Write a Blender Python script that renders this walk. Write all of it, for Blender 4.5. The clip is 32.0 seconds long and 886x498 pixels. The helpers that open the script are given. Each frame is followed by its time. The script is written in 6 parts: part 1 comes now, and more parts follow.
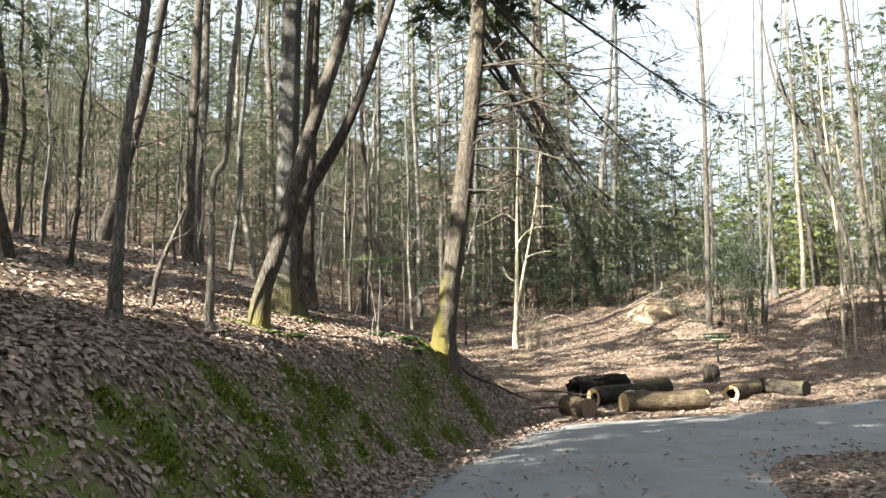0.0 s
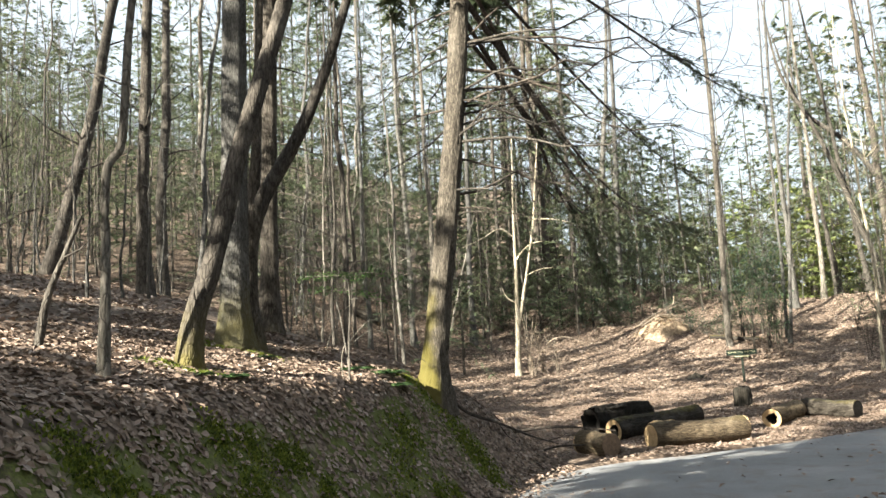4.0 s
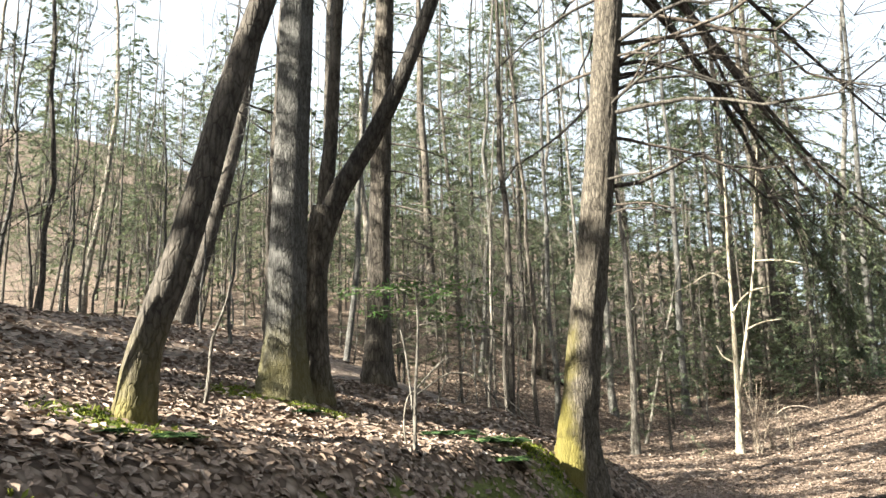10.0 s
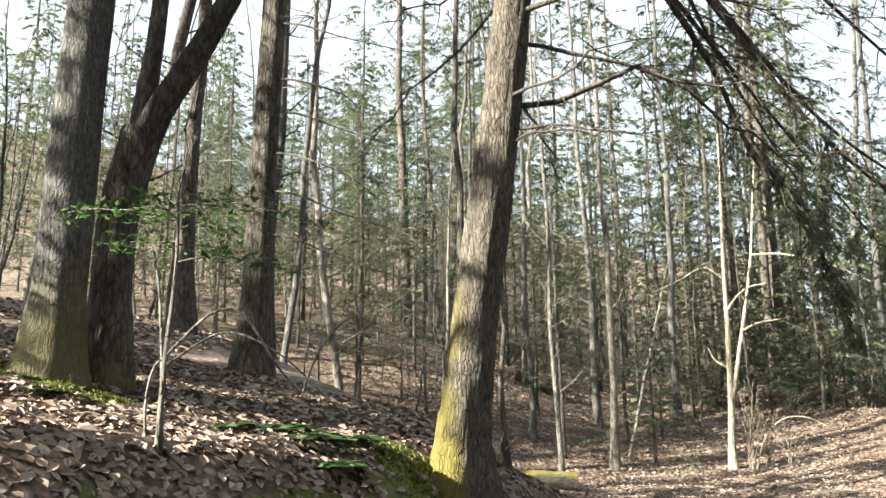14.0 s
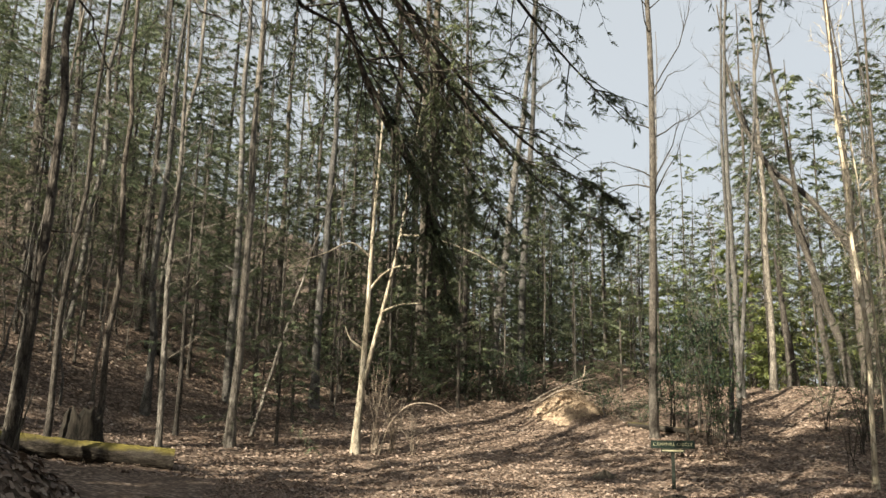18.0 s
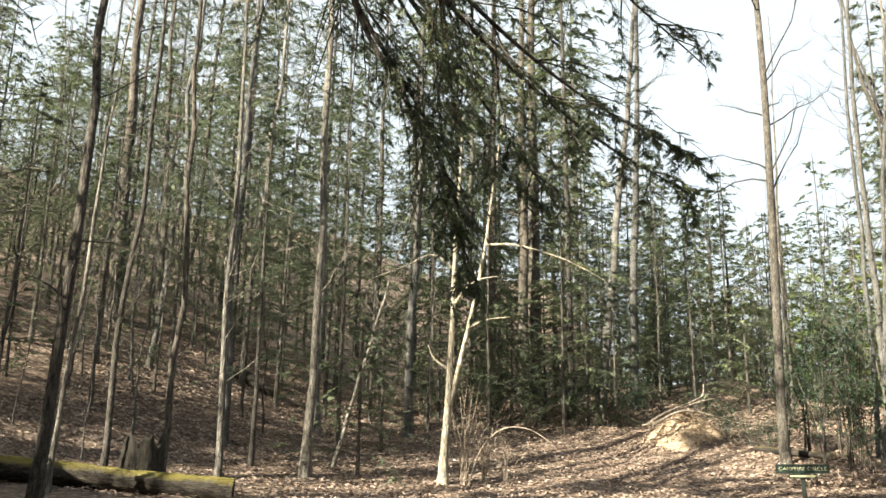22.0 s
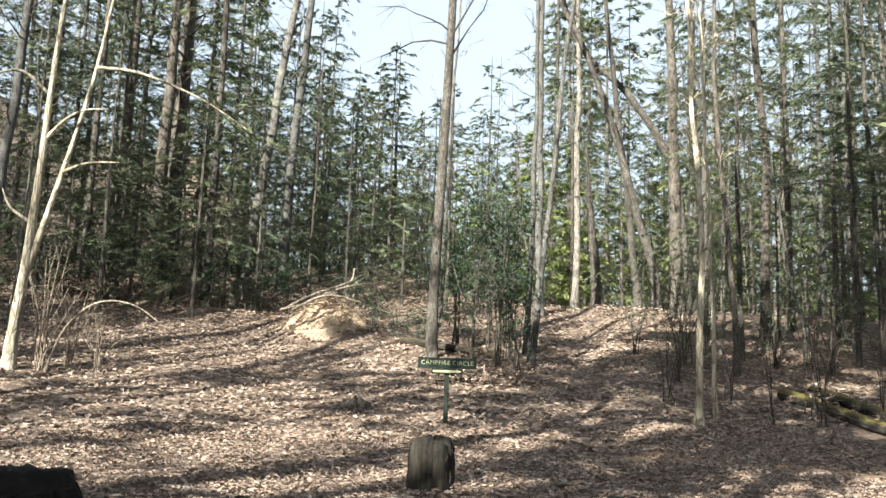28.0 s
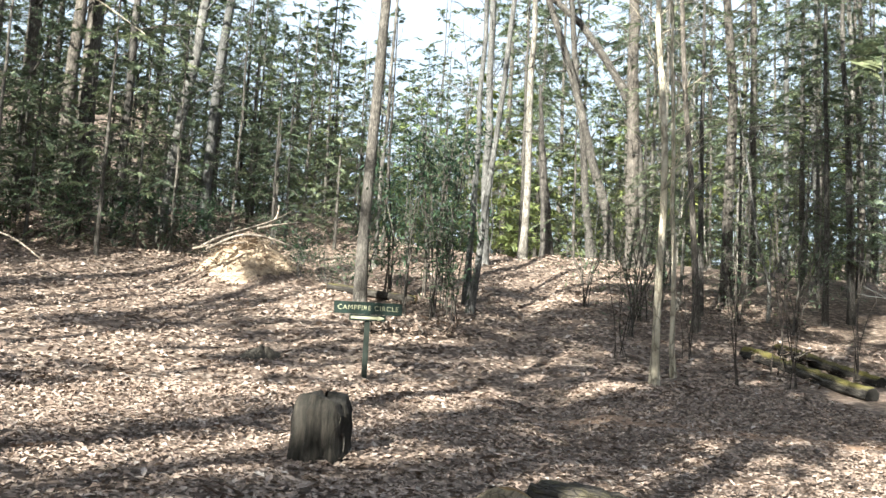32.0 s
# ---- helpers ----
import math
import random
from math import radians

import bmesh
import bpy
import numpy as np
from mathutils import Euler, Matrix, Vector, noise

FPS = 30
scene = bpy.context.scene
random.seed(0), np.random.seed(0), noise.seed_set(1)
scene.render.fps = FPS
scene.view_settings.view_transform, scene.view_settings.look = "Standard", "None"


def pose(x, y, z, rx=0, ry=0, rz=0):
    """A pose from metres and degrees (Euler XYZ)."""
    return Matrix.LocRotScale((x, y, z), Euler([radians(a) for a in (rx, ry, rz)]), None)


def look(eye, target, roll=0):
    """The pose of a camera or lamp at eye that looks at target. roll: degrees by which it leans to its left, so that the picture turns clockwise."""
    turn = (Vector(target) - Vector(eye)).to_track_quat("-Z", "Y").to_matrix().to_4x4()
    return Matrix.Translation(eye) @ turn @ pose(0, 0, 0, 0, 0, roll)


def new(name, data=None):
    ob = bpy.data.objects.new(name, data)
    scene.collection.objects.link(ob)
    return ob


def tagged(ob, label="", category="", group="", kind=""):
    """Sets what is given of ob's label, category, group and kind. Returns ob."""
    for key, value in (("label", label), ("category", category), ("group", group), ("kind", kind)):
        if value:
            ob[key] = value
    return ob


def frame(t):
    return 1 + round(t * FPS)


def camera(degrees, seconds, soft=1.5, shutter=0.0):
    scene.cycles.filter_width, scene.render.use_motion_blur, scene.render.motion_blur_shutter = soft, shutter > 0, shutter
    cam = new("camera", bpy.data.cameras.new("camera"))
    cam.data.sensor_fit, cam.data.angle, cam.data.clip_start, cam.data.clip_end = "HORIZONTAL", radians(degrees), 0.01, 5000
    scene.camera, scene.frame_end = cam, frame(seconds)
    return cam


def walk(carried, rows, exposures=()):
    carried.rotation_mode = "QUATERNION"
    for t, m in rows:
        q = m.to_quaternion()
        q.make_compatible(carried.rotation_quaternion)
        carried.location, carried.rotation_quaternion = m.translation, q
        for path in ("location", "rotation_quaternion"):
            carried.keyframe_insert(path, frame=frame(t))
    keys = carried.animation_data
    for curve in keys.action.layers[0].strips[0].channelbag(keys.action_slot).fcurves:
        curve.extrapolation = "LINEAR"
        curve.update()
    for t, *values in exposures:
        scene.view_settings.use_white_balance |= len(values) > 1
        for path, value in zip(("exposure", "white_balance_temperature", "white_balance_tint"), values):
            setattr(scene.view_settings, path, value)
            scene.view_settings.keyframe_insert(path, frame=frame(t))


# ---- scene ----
cam = camera(51.93, 32.0)
# seconds, place in metres, turn in degrees
ROWS = [
    (0.0, 0.026, 0.003, 1.628, 96.66, 1.01, -1.35),
    (0.5, 0.042, 0.393, 1.660, 96.73, 0.92, -1.43),
    (1.0, 0.089, 0.774, 1.667, 96.93, 0.86, -0.75),
    (1.5, 0.096, 1.173, 1.660, 97.00, 0.89, -0.11),
    (2.0, 0.149, 1.473, 1.678, 97.44, 1.54, -0.63),
    (2.5, 0.181, 1.833, 1.689, 97.35, 1.81, 0.47),
    (4.5, 0.332, 3.144, 1.725, 98.60, 3.96, -2.03),
    (5.0, 0.470, 3.478, 1.707, 98.23, 3.90, -2.55),
    (5.5, 0.575, 3.824, 1.693, 98.21, 3.72, -2.67),
    (6.0, 0.663, 4.228, 1.709, 98.35, 2.42, -5.20),
    (6.5, 0.785, 4.545, 1.719, 98.72, 2.24, -4.44),
    (7.0, 0.838, 4.905, 1.702, 99.07, 2.15, -3.52),
    (7.5, 0.938, 5.261, 1.697, 100.53, 1.92, 1.32),
    (8.0, 1.022, 5.601, 1.700, 101.75, 1.55, 6.34),
    (8.5, 1.046, 5.927, 1.705, 101.73, 1.55, 6.65),
    (9.0, 1.116, 6.255, 1.688, 101.76, 1.44, 6.74),
    (9.5, 1.178, 6.574, 1.698, 102.29, 2.02, 11.56),
    (10.0, 1.190, 6.950, 1.702, 103.44, 1.59, 12.82),
    (10.5, 1.306, 7.266, 1.681, 103.46, 1.41, 12.80),
    (11.0, 1.392, 7.625, 1.666, 103.59, 1.39, 12.79),
    (11.5, 1.446, 8.011, 1.680, 103.64, 1.35, 12.79),
    (12.0, 1.556, 8.356, 1.662, 103.70, 1.33, 12.79),
    (12.5, 1.637, 8.694, 1.650, 103.73, 1.24, 12.78),
    (13.0, 1.690, 9.064, 1.673, 104.00, 1.23, 12.77),
    (13.5, 1.811, 9.382, 1.660, 104.13, 0.95, 13.09),
    (15.5, 2.298, 10.440, 1.558, 104.86, 0.75, 14.57),
    (16.0, 2.469, 10.703, 1.512, 104.99, 0.88, 11.71),
    (16.5, 2.663, 10.985, 1.506, 104.55, -0.83, 2.76),
    (17.0, 2.764, 11.264, 1.506, 103.72, -1.74, -4.66),
    (17.5, 2.895, 11.434, 1.500, 103.65, -1.30, -6.49),
    (18.0, 2.994, 11.625, 1.500, 103.67, -1.28, -6.57),
    (18.5, 3.072, 11.878, 1.539, 103.39, -1.24, -7.24),
    (19.0, 3.191, 12.002, 1.525, 103.26, -0.93, -7.23),
    (19.5, 3.338, 12.251, 1.471, 103.58, -0.79, -2.47),
    (20.0, 3.495, 12.525, 1.468, 103.70, -0.90, -2.21),
    (20.5, 3.682, 12.741, 1.455, 104.81, -1.05, 1.31),
    (21.0, 3.817, 12.976, 1.414, 105.12, -1.14, 1.80),
    (21.5, 3.958, 13.203, 1.399, 105.26, -1.18, 1.82),
    (22.0, 4.104, 13.438, 1.400, 105.73, -1.00, 1.95),
    (22.5, 4.186, 13.705, 1.365, 105.85, -0.98, 1.85),
    (23.0, 4.256, 13.985, 1.380, 105.88, -0.88, 0.20),
    (23.5, 4.355, 14.234, 1.369, 105.98, -0.89, -0.08),
    (24.0, 4.386, 14.571, 1.349, 105.18, -0.88, -1.57),
    (24.5, 4.443, 14.839, 1.355, 104.29, 0.27, -4.65),
    (26.5, 4.877, 16.155, 1.506, 101.83, 0.86, -10.11),
    (27.0, 5.026, 16.394, 1.483, 100.55, -1.11, -14.28),
    (27.5, 5.128, 16.657, 1.514, 99.48, -2.00, -18.70),
    (28.0, 5.294, 16.870, 1.524, 99.61, -1.98, -18.83),
    (28.5, 5.413, 17.110, 1.492, 99.63, -2.14, -19.06),
    (29.0, 5.530, 17.341, 1.497, 98.36, -2.77, -21.94),
    (29.5, 5.704, 17.532, 1.480, 98.40, -2.84, -21.92),
    (30.0, 5.820, 17.701, 1.474, 97.52, -2.85, -21.58),
    (30.5, 5.919, 17.963, 1.485, 97.40, -2.84, -21.73),
    (31.0, 6.044, 18.133, 1.458, 97.48, -2.89, -21.78),
    (31.5, 6.197, 18.330, 1.474, 97.49, -2.85, -21.77),
    (32.0, 6.301, 18.561, 1.480, 97.09, -2.99, -21.89),
]
walk(cam, [(t, pose(x, y, z, rx, ry, rz)) for t, x, y, z, rx, ry, rz in ROWS],
     [(0.0, 2.87, 5900, 4), (2.0, 2.87, 5900, 4), (5.0, 2.57, 6000, 4), (6.0, 2.45, 6000, 4), (7.0, 2.37, 6000, 4), (8.0, 2.72, 5900, 4), (10.0, 2.99, 5900, 4), (13.5, 2.99, 5900, 4), (16.0, 3.02, 5800, 4), (17.0, 2.0, 6250, 6), (18.0, 1.88, 6350, 6), (19.0, 1.93, 6550, 8), (20.0, 2.23, 6350, 7), (21.5, 2.57, 6200, 3), (23.0, 2.47, 6300, 4), (24.0, 2.02, 6700, 6), (27.0, 2.17, 6150, 5), (28.0, 2.47, 5650, 3), (32.0, 2.82, 5450, 3)])

# ---- world and sun ----
SUN_WAY = Vector((0.775, 0.632, 0.0)).normalized()      # the way the shadows fall on the plan
SUN_UP = radians(28)
world = bpy.data.worlds.new("world")
scene.world = world
world.use_nodes = True
wn = world.node_tree
bg = wn.nodes["Background"]
sky = wn.nodes.new("ShaderNodeTexSky")
sky.sky_type = "NISHITA"
sky.sun_disc = False
sky.sun_elevation = SUN_UP
sky.sun_rotation = math.atan2(-SUN_WAY.x, -SUN_WAY.y)
sky.dust_density = 6.0
sky.air_density = 1.0
haze = wn.nodes.new("ShaderNodeMix")          # a thin bright haze over the whole sky
haze.data_type = "RGBA"
haze.inputs["Factor"].default_value = 0.72
haze.inputs[7].default_value = (4.0, 3.97, 3.9, 1)
wn.links.new(sky.outputs[0], haze.inputs[6])
wn.links.new(haze.outputs[2], bg.inputs[0])
bg.inputs[1].default_value = 0.056
sun_data = bpy.data.lights.new("sun", "SUN")
sun_data.energy = 5.0
sun_data.angle = radians(0.5)
sun_data.color = (1.0, 0.87, 0.69)
sun = new("sun", sun_data)
sun.matrix_world = look((0, 0, 40), (SUN_WAY.x * math.cos(SUN_UP), SUN_WAY.y * math.cos(SUN_UP), 40 - math.sin(SUN_UP)))


# ---- materials ----
def mat(name, build, rough=0.8, metal=0.0):
    m = bpy.data.materials.new(name)
    m.use_nodes = True
    nt = m.node_tree
    b = nt.nodes["Principled BSDF"]
    b.inputs["Roughness"].default_value = rough
    b.inputs["Metallic"].default_value = metal
    b.inputs["Specular IOR Level"].default_value = 0.25
    build(nt, b)
    return m


def coords(nt, scale=(1, 1, 1), kind="Object"):
    tc = nt.nodes.new("ShaderNodeTexCoord")
    mp = nt.nodes.new("ShaderNodeMapping")
    mp.inputs["Scale"].default_value = scale
    nt.links.new(tc.outputs[kind], mp.inputs[0])
    return mp.outputs[0]


def noise_tex(nt, vec, scale, detail=4, rough=0.6):
    n = nt.nodes.new("ShaderNodeTexNoise")
    n.inputs["Scale"].default_value = scale
    n.inputs["Detail"].default_value = detail
    n.inputs["Roughness"].default_value = rough
    nt.links.new(vec, n.inputs["Vector"])
    return n.outputs["Fac"]


def ramp(nt, fac, stops):
    r = nt.nodes.new("ShaderNodeValToRGB")
    e = r.color_ramp.elements
    while len(e) < len(stops):
        e.new(0.5)
    for el, (p, c) in zip(e, stops):
        el.position = p
        el.color = (*c, 1)
    nt.links.new(fac, r.inputs[0])
    return r.outputs[0]


def mix(nt, fac, a, b, mode="MIX"):
    m = nt.nodes.new("ShaderNodeMix")
    m.data_type = "RGBA"
    m.blend_type = mode
    for sock, v in ((m.inputs["Factor"], fac), (m.inputs[6], a), (m.inputs[7], b)):
        if isinstance(v, (int, float)):
            sock.default_value = v
        elif isinstance(v, tuple):
            sock.default_value = (*v, 1)
        else:
            nt.links.new(v, sock)
    return m.outputs[2]


def bump(nt, b, fac, strength=0.5, distance=0.02):
    n = nt.nodes.new("ShaderNodeBump")
    n.inputs["Strength"].default_value = strength
    n.inputs["Distance"].default_value = distance
    nt.links.new(fac, n.inputs["Height"])
    nt.links.new(n.outputs[0], b.inputs["Normal"])


def rand_object(nt):
    return nt.nodes.new("ShaderNodeObjectInfo").outputs["Random"]


def rand_island(nt):
    return nt.nodes.new("ShaderNodeNewGeometry").outputs["Random Per Island"]


def vcol(nt, name):
    a = nt.nodes.new("ShaderNodeAttribute")
    a.attribute_name = name
    return a.outputs["Fac"]


def bark_material(name, dark, mid, light, streak=6.0, moss=0.35, lichen=0.3, grain=(1, 1, 0.26)):
    def build(nt, b):
        v = coords(nt, grain)
        v1 = coords(nt)
        ridge = noise_tex(nt, v, streak * 3.6, 5, 0.68)
        col = ramp(nt, ridge, [(0.30, dark), (0.5, mid), (0.72, light)])
        vo = nt.nodes.new("ShaderNodeTexVoronoi")
        vo.feature = "DISTANCE_TO_EDGE"
        vo.inputs["Scale"].default_value = streak * 3.6
        warp = nt.nodes.new("ShaderNodeVectorMath")
        warp.operation = "ADD"
        wob = nt.nodes.new("ShaderNodeTexNoise")
        wob.inputs["Scale"].default_value = 9
        nt.links.new(v1, wob.inputs["Vector"])
        sc = nt.nodes.new("ShaderNodeVectorMath")
        sc.operation = "SCALE"
        sc.inputs["Scale"].default_value = 0.05
        nt.links.new(wob.outputs["Color"], sc.inputs[0])
        nt.links.new(v, warp.inputs[0])
        nt.links.new(sc.outputs[0], warp.inputs[1])
        nt.links.new(warp.outputs[0], vo.inputs["Vector"])
        crack = ramp(nt, vo.outputs["Distance"], [(0.0, (0.28, 0.27, 0.26)), (0.10, (0.8, 0.8, 0.8)), (0.35, (1, 1, 1))])
        col = mix(nt, 0.85, col, crack, "MULTIPLY")
        grime = noise_tex(nt, v1, 1.1, 5, 0.7)
        col = mix(nt, 0.6, col, ramp(nt, grime, [(0.35, (0.55, 0.55, 0.55)), (0.65, (1.1, 1.1, 1.1))]), "MULTIPLY")
        blot = noise_tex(nt, v1, 2.3, 5, 0.7)
        pale = tuple(min(1, c * 1.45 + 0.03) for c in light)
        lf = ramp(nt, blot, [(0.52, (0, 0, 0)), (0.70, (lichen,) * 3)])
        col = mix(nt, lf, col, pale)
        green = noise_tex(nt, v1, 1.7, 6, 0.7)
        low = vcol(nt, "moss")
        md = nt.nodes.new("ShaderNodeMath")
        md.operation = "MULTIPLY"
        nt.links.new(green, md.inputs[0])
        nt.links.new(low, md.inputs[1])
        gf = ramp(nt, md.outputs[0], [(0.22, (0, 0, 0)), (0.55, (moss * 2,) * 3)])
        col = mix(nt, gf, col, (0.125, 0.108, 0.028))
        rnd = ramp(nt, rand_object(nt), [(0, (0.75, 0.75, 0.75)), (1, (1.2, 1.17, 1.12))])
        col = mix(nt, 1.0, col, rnd, "MULTIPLY")
        nt.links.new(col, b.inputs["Base Color"])
        hsum = nt.nodes.new("ShaderNodeMath")
        hsum.operation = "MULTIPLY"
        nt.links.new(ridge, hsum.inputs[0])
        nt.links.new(crack, hsum.inputs[1])
        bump(nt, b, hsum.outputs[0], 0.9, 0.03)
    return mat(name, build, 0.9)


BARK_HEMLOCK = bark_material("hemlock_bark", (0.042, 0.036, 0.029), (0.125, 0.108, 0.088), (0.24, 0.212, 0.175), 10, 0.9, 0.2)
BARK_GREY = bark_material("grey_bark", (0.058, 0.056, 0.053), (0.125, 0.121, 0.115), (0.22, 0.215, 0.205), 11, 0.3, 0.3)
BARK_DARK = bark_material("dark_bark", (0.035, 0.03, 0.027), (0.085, 0.075, 0.065), (0.17, 0.15, 0.13), 6, 0.4, 0.25)
BARK_PALE = bark_material("pale_bark", (0.085, 0.077, 0.066), (0.175, 0.16, 0.14), (0.30, 0.28, 0.25), 5, 0.3, 0.4)
BARK_BROWN = bark_material("brown_bark", (0.036, 0.033, 0.029), (0.088, 0.079, 0.069), (0.17, 0.156, 0.14), 8, 0.35, 0.3)


ALONG = (0.22, 1, 1)      # logs lie along their own x
BARK_LOG = bark_material("log_bark", (0.05, 0.036, 0.022), (0.14, 0.105, 0.066), (0.27, 0.215, 0.145), 9, 0.6, 0.3, ALONG)
BARK_LOG_DARK = bark_material("dark_log_bark", (0.014, 0.012, 0.010), (0.040, 0.034, 0.028), (0.09, 0.08, 0.066), 8, 0.9, 0.25, ALONG)


def leaf_litter(nt, b):
    v = coords(nt)
    vo = nt.nodes.new("ShaderNodeTexVoronoi")
    vo.inputs["Scale"].default_value = 13
    nt.links.new(v, vo.inputs["Vector"])
    sep = nt.nodes.new("ShaderNodeSeparateColor")
    nt.links.new(vo.outputs["Color"], sep.inputs[0])
    col = ramp(nt, sep.outputs[0], [(0.0, (0.045, 0.032, 0.024)), (0.3, (0.108, 0.079, 0.061)), (0.6, (0.173, 0.132, 0.103)), (0.85, (0.249, 0.197, 0.158)), (1.0, (0.337, 0.279, 0.232))])
    edge = ramp(nt, vo.outputs["Distance"], [(0.25, (1, 1, 1)), (0.75, (0.337, 0.303, 0.265))])
    col = mix(nt, 1.0, col, edge, "MULTIPLY")
    big = noise_tex(nt, v, 0.6, 5, 0.65)
    col = mix(nt, ramp(nt, big, [(0.35, (0, 0, 0)), (0.7, (0.539, 0.503, 0.471))]), col, (0.117, 0.083, 0.063))
    moss = vcol(nt, "moss")
    mn = noise_tex(nt, v, 2.6, 6, 0.72)
    md = nt.nodes.new("ShaderNodeMath")
    md.operation = "MULTIPLY"
    nt.links.new(moss, md.inputs[0])
    nt.links.new(mn, md.inputs[1])
    mf = ramp(nt, md.outputs[0], [(0.40, (0, 0, 0)), (0.52, (0.9, 0.9, 0.9))])
    fine = noise_tex(nt, v, 45, 4, 0.7)
    green = ramp(nt, fine, [(0.3, (0.025, 0.04, 0.008)), (0.7, (0.13, 0.15, 0.025))])
    col = mix(nt, mf, col, green)
    nt.links.new(col, b.inputs["Base Color"])
    bump(nt, b, sep.outputs[1], 0.9, 0.03)


LITTER = mat("leaf_litter", leaf_litter, 0.85)


def leaf_build(nt, b):
    col = ramp(nt, rand_island(nt), [(0.0, (0.055, 0.037, 0.029)), (0.3, (0.134, 0.097, 0.073)), (0.6, (0.21, 0.156, 0.122)), (0.88, (0.283, 0.222, 0.179)), (0.97, (0.347, 0.289, 0.244)), (1.0, (0.382, 0.348, 0.316))])
    n = noise_tex(nt, coords(nt), 60, 3)
    col = mix(nt, 0.35, col, ramp(nt, n, [(0.3, (0.12, 0.084, 0.064)), (0.7, (0.34, 0.262, 0.211))]))
    nt.links.new(col, b.inputs["Base Color"])


DEAD_LEAF = mat("dead_leaf", leaf_build, 0.6)


def single_leaf_build(nt, b):
    col = ramp(nt, rand_object(nt), [(0.0, (0.073, 0.05, 0.038)), (0.4, (0.176, 0.128, 0.1)), (0.8, (0.296, 0.237, 0.195)), (1.0, (0.473, 0.419, 0.37))])
    n = noise_tex(nt, coords(nt), 70, 3)
    col = mix(nt, 0.35, col, ramp(nt, n, [(0.3, (0.12, 0.084, 0.064)), (0.7, (0.34, 0.262, 0.211))]))
    nt.links.new(col, b.inputs["Base Color"])


SINGLE_LEAF = mat("single_dead_leaf", single_leaf_build, 0.6)


def foliage_material(name, a, bcol, c):
    def build(nt, b):
        col = ramp(nt, rand_island(nt), [(0.0, a), (0.55, bcol), (1.0, c)])
        rnd = ramp(nt, rand_object(nt), [(0, (0.75, 0.8, 0.8)), (1, (1.2, 1.15, 1.0))])
        col = mix(nt, 1.0, col, rnd, "MULTIPLY")
        nt.links.new(col, b.inputs["Base Color"])
        tr = nt.nodes.new("ShaderNodeBsdfTranslucent")
        nt.links.new(col, tr.inputs[0])
        ms = nt.nodes.new("ShaderNodeMixShader")
        ms.inputs[0].default_value = 0.4
        out = nt.nodes["Material Output"]
        nt.links.new(b.outputs[0], ms.inputs[1])
        nt.links.new(tr.outputs[0], ms.inputs[2])
        nt.links.new(ms.outputs[0], out.inputs[0])
    return mat(name, build, 0.55)


NEEDLES = foliage_material("hemlock_needles", (0.05, 0.066, 0.042), (0.10, 0.124, 0.078), (0.185, 0.206, 0.125))
GREEN_LEAF = foliage_material("evergreen_leaf", (0.03, 0.06, 0.02), (0.07, 0.13, 0.035), (0.14, 0.22, 0.06))
MOSS = foliage_material("moss", (0.035, 0.055, 0.010), (0.11, 0.14, 0.02), (0.21, 0.23, 0.04))
YOUNG_NEEDLES = foliage_material("light_green_needles", (0.08, 0.10, 0.035), (0.16, 0.19, 0.065), (0.27, 0.29, 0.11))
DARK_LEAF = foliage_material("dark_evergreen_leaf", (0.02, 0.036, 0.022), (0.042, 0.072, 0.042), (0.085, 0.125, 0.07))
FERN = foliage_material("fern_leaf", (0.025, 0.05, 0.02), (0.045, 0.085, 0.032), (0.08, 0.125, 0.048))
BARK_YOUNG = bark_material("smooth_pale_bark", (0.26, 0.225, 0.165), (0.44, 0.39, 0.30), (0.58, 0.54, 0.45), 3, 0.3, 0.4)
DRY_TWIG = bark_material("dry_twig_bark", (0.13, 0.10, 0.08), (0.30, 0.25, 0.20), (0.48, 0.42, 0.36), 4, 0.1, 0.3)
DARK_TWIG = bark_material("dark_twig_bark", (0.035, 0.03, 0.025), (0.085, 0.07, 0.06), (0.15, 0.13, 0.11), 4, 0.1, 0.3)


def road_build(nt, b):
    v = coords(nt)
    fine = noise_tex(nt, v, 90, 4, 0.8)
    big = noise_tex(nt, v, 0.7, 6, 0.65)
    col = ramp(nt, big, [(0.3, (0.085, 0.09, 0.10)), (0.55, (0.145, 0.15, 0.162)), (0.75, (0.22, 0.222, 0.228))])
    col = mix(nt, 0.35, col, ramp(nt, fine, [(0.35, (0.08, 0.08, 0.085)), (0.65, (0.42, 0.42, 0.42))]))
    dirt = noise_tex(nt, v, 2.4, 6, 0.7)
    col = mix(nt, ramp(nt, dirt, [(0.52, (0, 0, 0)), (0.72, (0.7, 0.7, 0.7))]), col, (0.13, 0.10, 0.08))
    nt.links.new(col, b.inputs["Base Color"])
    bump(nt, b, fine, 0.5, 0.012)


ROAD = mat("worn_gravel_asphalt", road_build, 0.8)


